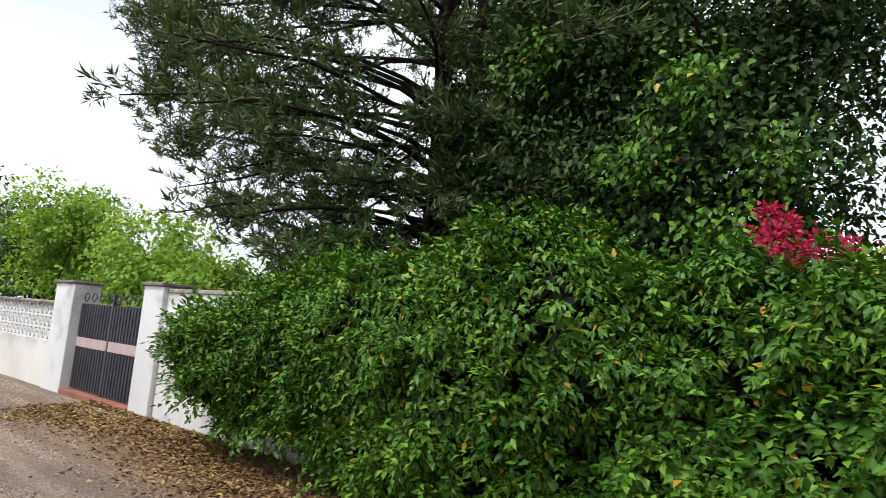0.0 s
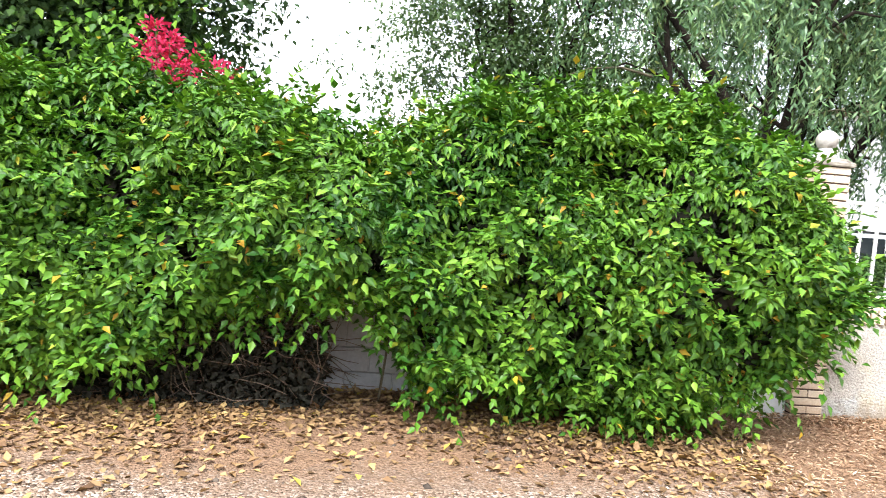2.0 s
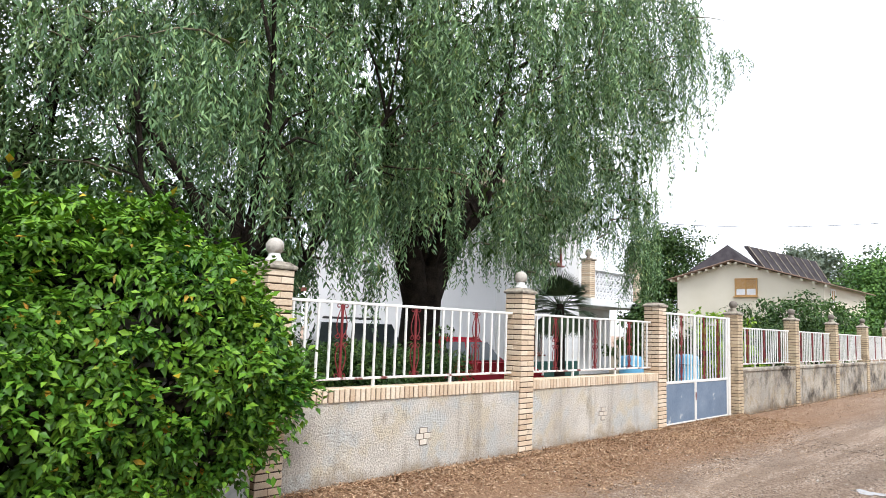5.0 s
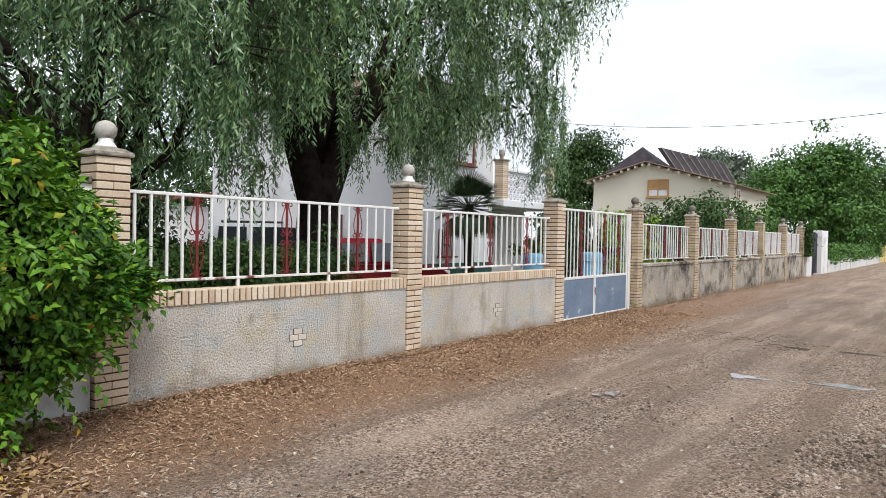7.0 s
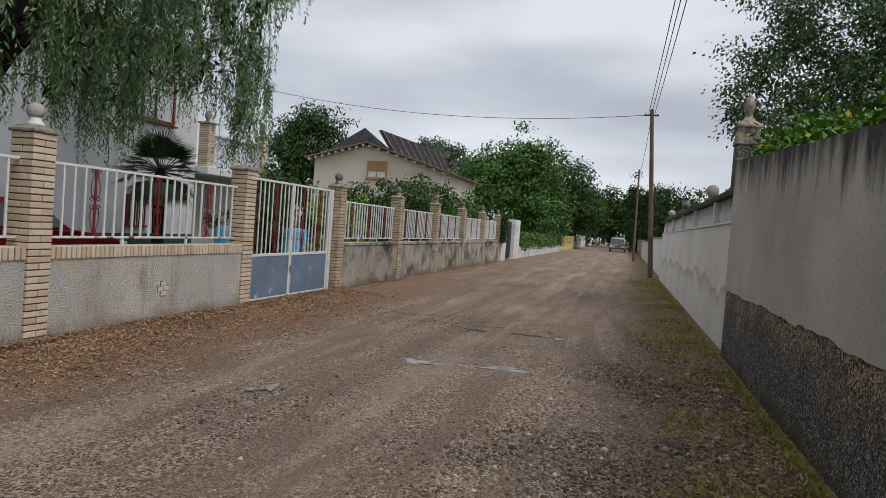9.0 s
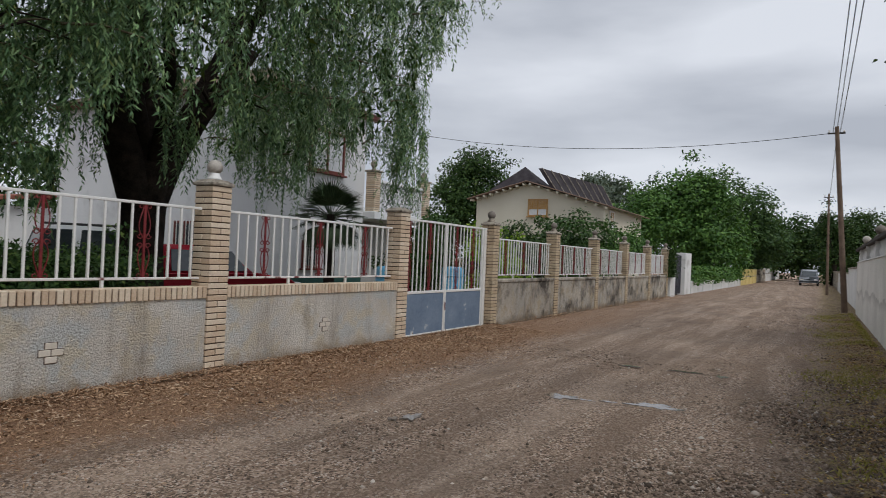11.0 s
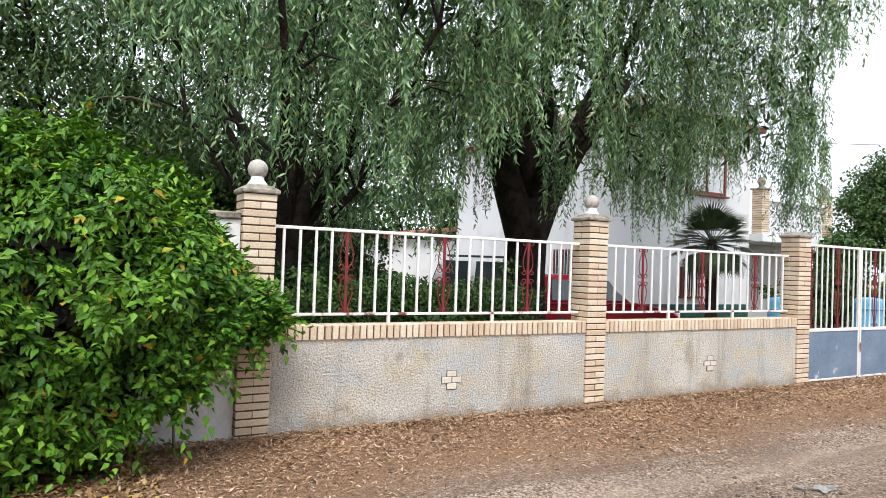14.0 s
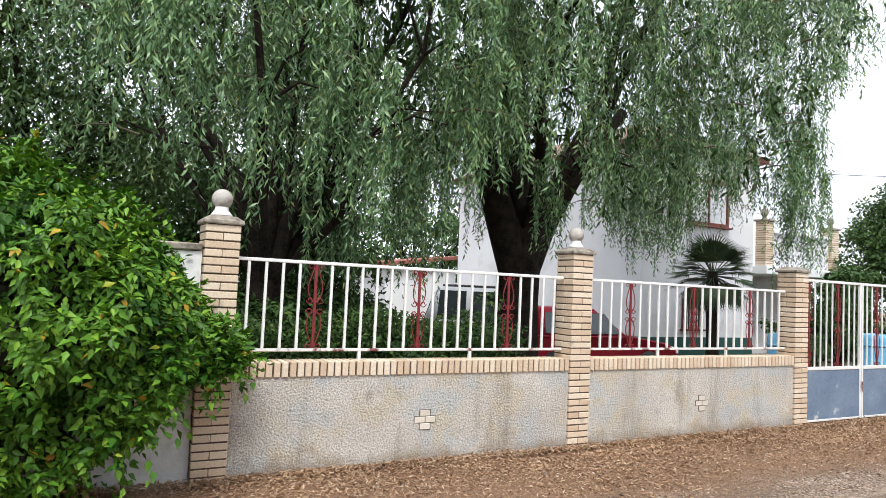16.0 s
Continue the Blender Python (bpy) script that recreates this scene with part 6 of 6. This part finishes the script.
for i, (x, y, r, h, m_, sz) in enumerate([(21.5, 7.6, 1.3, 2.6, M_bright, 0.12), (24.5, 8.0, 1.8, 2.9, M_ivy, 0.12), (28.5, 8.0, 2.2, 3.4, M_far, 0.14), (33.0, 8.2, 2.6, 3.8, M_mid, 0.15), (37.5, 8.3, 2.6, 3.8, M_mid, 0.16)]):
    shrub("garden_shrub", (x, y, 0.06), r, h, 5000, m_, sz, 60 + i, "bushy garden shrub showing above the street fence", "shrubs behind the street fence")
for i, (x, y, h) in enumerate([(7.2, 7.0, 1.6), (8.6, 7.2, 1.0), (8.0, 8.2, 1.2), (5.6, 7.0, 1.7), (8.0, 10.5, 1.6), (6.8, 11.0, 2.7), (7.8, 11.3, 2.5), (5.9, 9.6, 2.6), (8.6, 12.0, 2.2), (21.6, 10.6, 2.2), (23.6, 11.2, 2.2), (20.4, 9.2, 2.0), (22.3, 9.6, 2.2), (24.4, 9.8, 2.4), (18.9, 8.9, 1.5)]):
    shrub("low_shrub", (x, y, 0.06), 1.0, h, 3500, M_ivy if i != 4 else M_far, 0.09, 80 + i, "low dark shrub in the shade of the willows", "low shrubs under the willows")
for i, (x, y, r, h, m_) in enumerate([(-18.0, 8.2, 2.6, 4.4, M_bright), (-22.5, 8.0, 3.0, 5.3, M_bright), (-14.5, 8.6, 2.2, 3.6, M_bright), (-28, 9, 3.5, 6.0, M_far)]):
    shrub("garden_bush", (x, y, 0.06), r, h, 9000, m_, 0.17, 90 + i, "fresh green bush leaning over the far garden wall", "bushes of the far garden")
BACK = [
    ("pine_tree_far", (60, 27.7, 0), 12.2, M_ivy, 0.27, [(0, 0, 8.2, 4.0, 3.9, 3.2), (-2, 0.8, 6, 3.2, 3.4, 2.8), (1.0, 0.2, 10.2, 2.6, 2.4, 1.9), (0, -0.3, 5, 3, 3.5, 3)], 14000, "dark round-headed pine behind the cream house"),
    ("broad_tree", (66, 9.2, 0), 12, M_mid, 0.28, [(0, 0.3, 6.8, 4.4, 3.8, 3.4), (-3.5, 3.0, 5.2, 3.2, 3, 2.8), (1, -0.8, 8.2, 3, 2.4, 2.3), (0, -1.5, 3.5, 5, 3.4, 2.4), (1, 3.6, 6.4, 3, 2.6, 2.0)], 24000, "broad green tree beside the lane"),
    ("broad_tree", (88, 6.6, 0), 12, M_far, 0.36, [(0, 0, 8.0, 3.6, 3.2, 3.4), (2, -1.5, 4.8, 4.2, 3.2, 3.2), (0, 3, 5, 4, 3.5, 4)], 13000, "broad green tree beside the lane"),
    ("poplar", (90, 24, 0), 14, M_fargrey, 0.4, [(0, 0, 10, 3, 3, 4), (-5, 0, 9, 2.6, 2.6, 3.6), (5, 0, 9.5, 3, 3, 3.4)], 6000, "pale grey-leaved poplar in the distance"),
    ("poplar", (104, 18, 0), 14, M_fargrey, 0.45, [(0, 0, 8, 4, 4, 4), (-6, 2, 8, 4, 4, 4)], 6000, "pale grey-leaved poplar in the distance"),
    ("broad_tree", (118, 8, 0), 13, M_ivy, 0.45, [(0, 0, 5.5, 7, 5, 4.4), (0, -6, 5.2, 5, 4.5, 4.2), (0, -12, 6.2, 5, 4, 4.6)], 15000, "dark tree closing the end of the lane"),
    ("broad_tree", (140, 2, 0), 12, M_ivy, 0.55, [(0, 0, 5, 8, 7, 5), (0, -9, 6, 6, 7, 5), (0, 8, 5, 6, 7, 5)], 8000, "dark tree closing the end of the lane"),
    ("cypress", (96, -2.3, 0), 10, M_ivy, 0.26, [(0, 0.8, 5.6, 1.1, 1.0, 5.2), (1, -0.9, 4.6, 1.5, 1.4, 4.2), (4, -3.0, 4.5, 2.2, 2, 3.8)], 13000, "dark slender cypress near the end of the lane"),
    ("broad_tree", (110, -9, 0), 9, M_ivy, 0.4, [(0, 0, 5, 5, 4, 4), (-8, -2, 4, 4, 4, 3.5)], 7000, "dark tree behind the south walls"),
    ("locust_tree", (19.0, -5.6, 0), 7, M_locust, 0.085, [(0.2, 1.7, 4.9, 1.9, 1.7, 1.0), (0.5, 0.7, 6.6, 2.4, 2.2, 1.3), (0.2, -1.0, 5.2, 2.6, 2.2, 1.4), (-2.2, -0.8, 4.6, 2.0, 1.8, 1.2)], 42000, "leafy locust tree behind the south wall"),
    ("garden_tree", (34, -6.5, 0), 4.5, M_far, 0.2, [(0, 0, 3, 2.6, 2, 1.2), (-5, 0, 2.6, 2.2, 1.6, 0.9)], 7000, "low garden tree behind the white south wall"),
    ("broad_tree", (22, 34, 0), 8, M_far, 0.3, [(0, 0, 4.5, 5, 3, 3), (-8, 0, 4, 5, 3, 2.6), (-16, 0, 4, 5, 3, 2.8)], 9000, "green trees at the back of the garden"),
    ("broad_tree", (26.2, 12.5, 0), 4, M_far, 0.15, [(0, 0, 2.2, 1.1, 1.0, 0.9), (0.5, 0, 2.7, 0.8, 0.8, 0.6)], 3500, "small green tree beside the balcony"),
    ("broad_tree", (7.6, 14.6, 0), 6, M_ivy, 0.16, [(0, 0, 3.0, 2.0, 1.5, 2.6), (-2.4, 0, 3.0, 2.0, 1.6, 2.6), (1.9, 0.5, 1.8, 1.2, 1.2, 1.4)], 15000, "dark bushy trees shading the back of the garden"),
    ("broad_tree", (-45, 12, 0), 8, M_far, 0.4, [(0, 0, 4, 8, 4, 2.8), (-12, 0, 4, 7, 5, 3)], 7000, "green trees in the far garden"),
]
for i, (nm, at, h, m_, sz, blobs, n, lab) in enumerate(BACK):
    leafy_tree(nm, at, lab, h * 0.72, 0.2 + 0.012 * h, blobs, int(n * 1.35) if sz > 0.2 else n, m_, sz * 1.08, 120 + i, 5, clump=110 if nm == "locust_tree" else 45)
creeper = thing("wall_creeper", (0, 0, 0), "green creeper growing over the top of the south wall", "creeper")
n = 7000
p = np.stack([rng.uniform(6.8, 12.9, n), -2.48 + rng.normal(0, 0.16, n), np.zeros(n)], 1)
p[:, 2] = np.interp(p[:, 0], [6.8, 9.3, 13.4], [2.36, 2.52, 2.83]) + np.abs(rng.normal(0, 0.13, n)) * (1 + 0.8 * lumps(p, 0.7, 15))
v, f = leaves(p, rng.normal(0, 0.6, (n, 3)) + (0, 0.2, 0), rng.normal(0, 0.4, (n, 3)) + (0, 0, 1), 0.09, 0.06)
from_arrays("foliage", v, f, M_hedge, creeper)
dark = thing("garden_hedge", (0, 0, 0), "dark shaded hedge growing behind the street railing", "hedge")
n = 22000
p = np.stack([rng.uniform(4.9, 8.8, n), rng.uniform(6.3, 7.3, n), 1.5 * rng.random(n) ** 0.6], 1)
p[:, 2] *= 0.94 + 0.1 * lumps(p, 0.5, 12)
v, f = leaves(p, rng.normal(0, 0.6, (n, 3)) + (0, -0.2, 0), rng.normal(0, 0.5, (n, 3)) + (0, -0.6, 0.5), 0.06, 0.032)
from_arrays("foliage", v, f, M_ivy, dark)
tb = [tube_arrays([(x, 6.7, 0.0), (x + 0.1, 6.65, 0.5), (x + rng.normal(0, 0.2), 6.7, 1.1)], [0.02, 0.015, 0.008], 5) for x in np.linspace(5.1, 8.6, 12)]
v, f = join_arrays(tb)
from_arrays("woody_growth", v, f, M_twig, dark)["kind"] = "stuff"
hedge = thing("clipped_hedge", (0, 0, 0), "trimmed green hedge above the low white wall", "hedge")
n = 14000
p = np.stack([rng.uniform(43.2, 70, n), 5.75 + rng.normal(0, 0.32, n), rng.uniform(0.55, 1.5, n)], 1)
p[:, 2] += 0.15 * lumps(p, 0.8, 9)
v, f = leaves(p, rng.normal(0, 0.6, (n, 3)), rng.normal(0, 0.5, (n, 3)) + (0, -0.5, 0.6), 0.17, 0.12, narrow=True)
from_arrays("foliage", v, f, M_mid, hedge)
creep2 = thing("pillar_creeper", (36.95, 5.5, 0), "dark creeper clinging to the last brick post", "creeper")
n = 2500
p = np.stack([rng.normal(0, 0.25, n), rng.normal(-0.1, 0.12, n), rng.uniform(1.0, 2.3, n)], 1)
v, f = leaves(p, rng.normal(0, 0.6, (n, 3)), rng.normal(0, 0.5, (n, 3)) + (0, -0.5, 0.6), 0.1, 0.07)
from_arrays("foliage", v, f, M_ivy, creep2)

# ---- loose stuff on the ground ----
def ground_z(p):
    z = 0.045 * np.clip((p[:, 1] - 4.2) / 1.2, 0, 1) + 0.06 * np.clip((-1.2 - p[:, 1]) / 0.6, 0, 1)
    z -= 0.03 * np.exp(-((p[:, 1] - 3.05) / 0.35) ** 2) + 0.03 * np.exp(-((p[:, 1] - 1.35) / 0.35) ** 2)
    return z - 0.02


def litter(name, n, xr, edge, spread, length, ratio, material, label, seed, narrow=False):
    rnd = np.random.default_rng(seed)
    x = rnd.uniform(*xr, n)
    y = np.minimum(edge - np.abs(rnd.normal(0, spread, n)) + 0.25 * np.sin(x * 1.3), 5.43)
    foot = rnd.random(n) < 0.22
    y = np.where(foot, 5.46 - np.abs(rnd.normal(0, 0.09, n)), y)
    p = np.stack([x, y, np.zeros(n)], 1)
    p[:, 2] = ground_z(p) + 0.008 + np.where(foot, 0.03 * rnd.random(n), 0) + np.abs(rnd.normal(0, 0.012, n))
    a = rnd.normal(0, 1, (n, 3)) * np.array([1, 1, 0.28])
    L = rnd.uniform(0.6, 1.3, n) * length
    v, f = leaves(p, a, rnd.normal(0, 0.28, (n, 3)) + (0, 0, 1), L, L * ratio, 0.35, narrow=narrow)
    return tagged(from_arrays(name, v, f, material), label, "leaf litter", kind="stuff")


litter("fallen_leaves", 26000, (-12, 3.9), 5.35, 0.66, 0.066, 0.6, M_litter, "brown and yellow fallen leaves along the hedge foot", 201)
litter("fallen_willow_leaves", 50000, (3.4, 17), 5.45, 0.85, 0.054, 0.24, M_litter_fine, "fine brown willow litter along the low wall", 202, True)
litter("scattered_leaves", 2600, (17, 38), 5.45, 0.6, 0.06, 0.4, M_litter_fine, "thin leaf litter along the old wall", 203, True)


def pebbles(n, seed, reach=(-3, 15), band=(-1.9, 4.9), grain=0.0036, label="loose grey-brown pebbles strewn over the lane"):
    rnd = np.random.default_rng(seed)
    near = rnd.random(n) < 0.8
    x = np.where(near, rnd.uniform(*reach, n), rnd.uniform(reach[0] - 9, reach[1] + 21, n))
    y = rnd.uniform(*band, n)
    c = np.stack([x, y, np.zeros(n)], 1)
    c[:, 2] = ground_z(c)
    r = rnd.gamma(2.0, grain, n) + 0.005
    o = np.array([(1, 0, 0), (0, 1, 0), (-1, 0, 0), (0, -1, 0), (0, 0, 0.75), (0, 0, -0.7)], float)
    v = o[None] * (r[:, None, None] * rnd.uniform(0.65, 1.2, (n, 6, 1)))
    t = rnd.uniform(0, 6.28, n)
    cs, sn = np.cos(t)[:, None], np.sin(t)[:, None]
    v = np.stack([v[..., 0] * cs - v[..., 1] * sn, v[..., 0] * sn + v[..., 1] * cs, v[..., 2]], 2) + c[:, None]
    f = np.array([(0, 1, 4), (1, 2, 4), (2, 3, 4), (3, 0, 4), (1, 0, 5), (2, 1, 5), (3, 2, 5), (0, 3, 5)])
    F = (f[None] + 6 * np.arange(n)[:, None, None]).reshape(-1, 3)
    return tagged(from_arrays("loose_gravel", v.reshape(-1, 3), F, M_pebble), label, "gravel", kind="stuff")


pebbles(20000, 211)
pebbles(26000, 213, (3, 15), (-1.95, 0.5), 0.0042, "coarser dark pebbles along the southern edge of the lane")
rnd = np.random.default_rng(219)
n = 17000
x = 2 + 28 * rnd.random(n) ** 1.4
p = np.stack([x, -1.98 + np.abs(rnd.normal(0, 0.55, n)), np.zeros(n)], 1)
p[:, 2] = ground_z(p) + 0.006
v, f = leaves(p, rnd.normal(0, 1, (n, 3)) * np.array([1, 1, 0.3]), rnd.normal(0, 0.3, (n, 3)) + (0, 0, 1), rnd.uniform(0.02, 0.075, n), rnd.uniform(0.012, 0.03, n), narrow=True)
tagged(from_arrays("verge_litter", v, f, M_litter), "brown dead leaves along the foot of the south wall", "leaf litter", kind="stuff")
rnd = np.random.default_rng(221)
n = 34000
x = 2 + 30 * rnd.random(n) ** 1.3
foot = rnd.random(n) < 0.3
p = np.stack([x, np.where(foot, -1.98 + np.abs(rnd.normal(0, 0.07, n)), -1.45 + rnd.normal(0, 0.34, n) + 0.2 * np.sin(x * 0.9)), np.zeros(n)], 1)
p = p[((lumps(p, 0.55, 5) > rnd.uniform(-0.1, 0.45, n)) | foot & (lumps(p, 0.4, 8) > 0.0)) & (p[:, 1] > -2.0)]
n = len(p)
p[:, 2] = ground_z(p)
v, f = leaves(p, rnd.normal(0, 0.8, (n, 3)) + (0, 0, 0.5), rnd.normal(0, 0.5, (n, 3)) + (0, 0, 0.6), rnd.uniform(0.03, 0.09, n), 0.015, narrow=True)
tagged(from_arrays("verge_weeds", v, f, M_weed), "yellowing weeds and grass along the south wall", "grass", kind="stuff")

# ---- bricks of posts, copings and the small vent stubs ----
for i, p in enumerate(post_things):
    bricks_of_post(p, i >= 3, 300 + i)
for i in (0, 1):
    r = random.Random(400 + i)
    x0, x1 = POSTS[i] + POST_W, POSTS[i + 1]
    k = round((x1 - x0) / COURSE)
    for j in range(k):
        lay(BRICK_COPING, low_walls[i], x0 + (j + 0.5) * (x1 - x0) / k, WALL_Y + 0.14, 0.984, r)
    cx = (6.9, 11.0)[i]
    part("vent_stub", box_bm(cx - 0.125, cx + 0.125, WALL_Y + 0.024, WALL_Y + 0.05, 0.42, 0.49), M_mortar, low_walls[i])
    part("vent_stub", box_bm(cx - 0.065, cx + 0.065, WALL_Y + 0.025, WALL_Y + 0.05, 0.348, 0.556), M_mortar, low_walls[i])
    for j, (dx, dz) in enumerate(((0.0, 0.135), (-0.062, 0.068), (0.062, 0.068), (0.0, 0.0))):
        lay(BRICK_VENT, low_walls[i], cx + dx, WALL_Y + 0.045, 0.385 + dz, r)
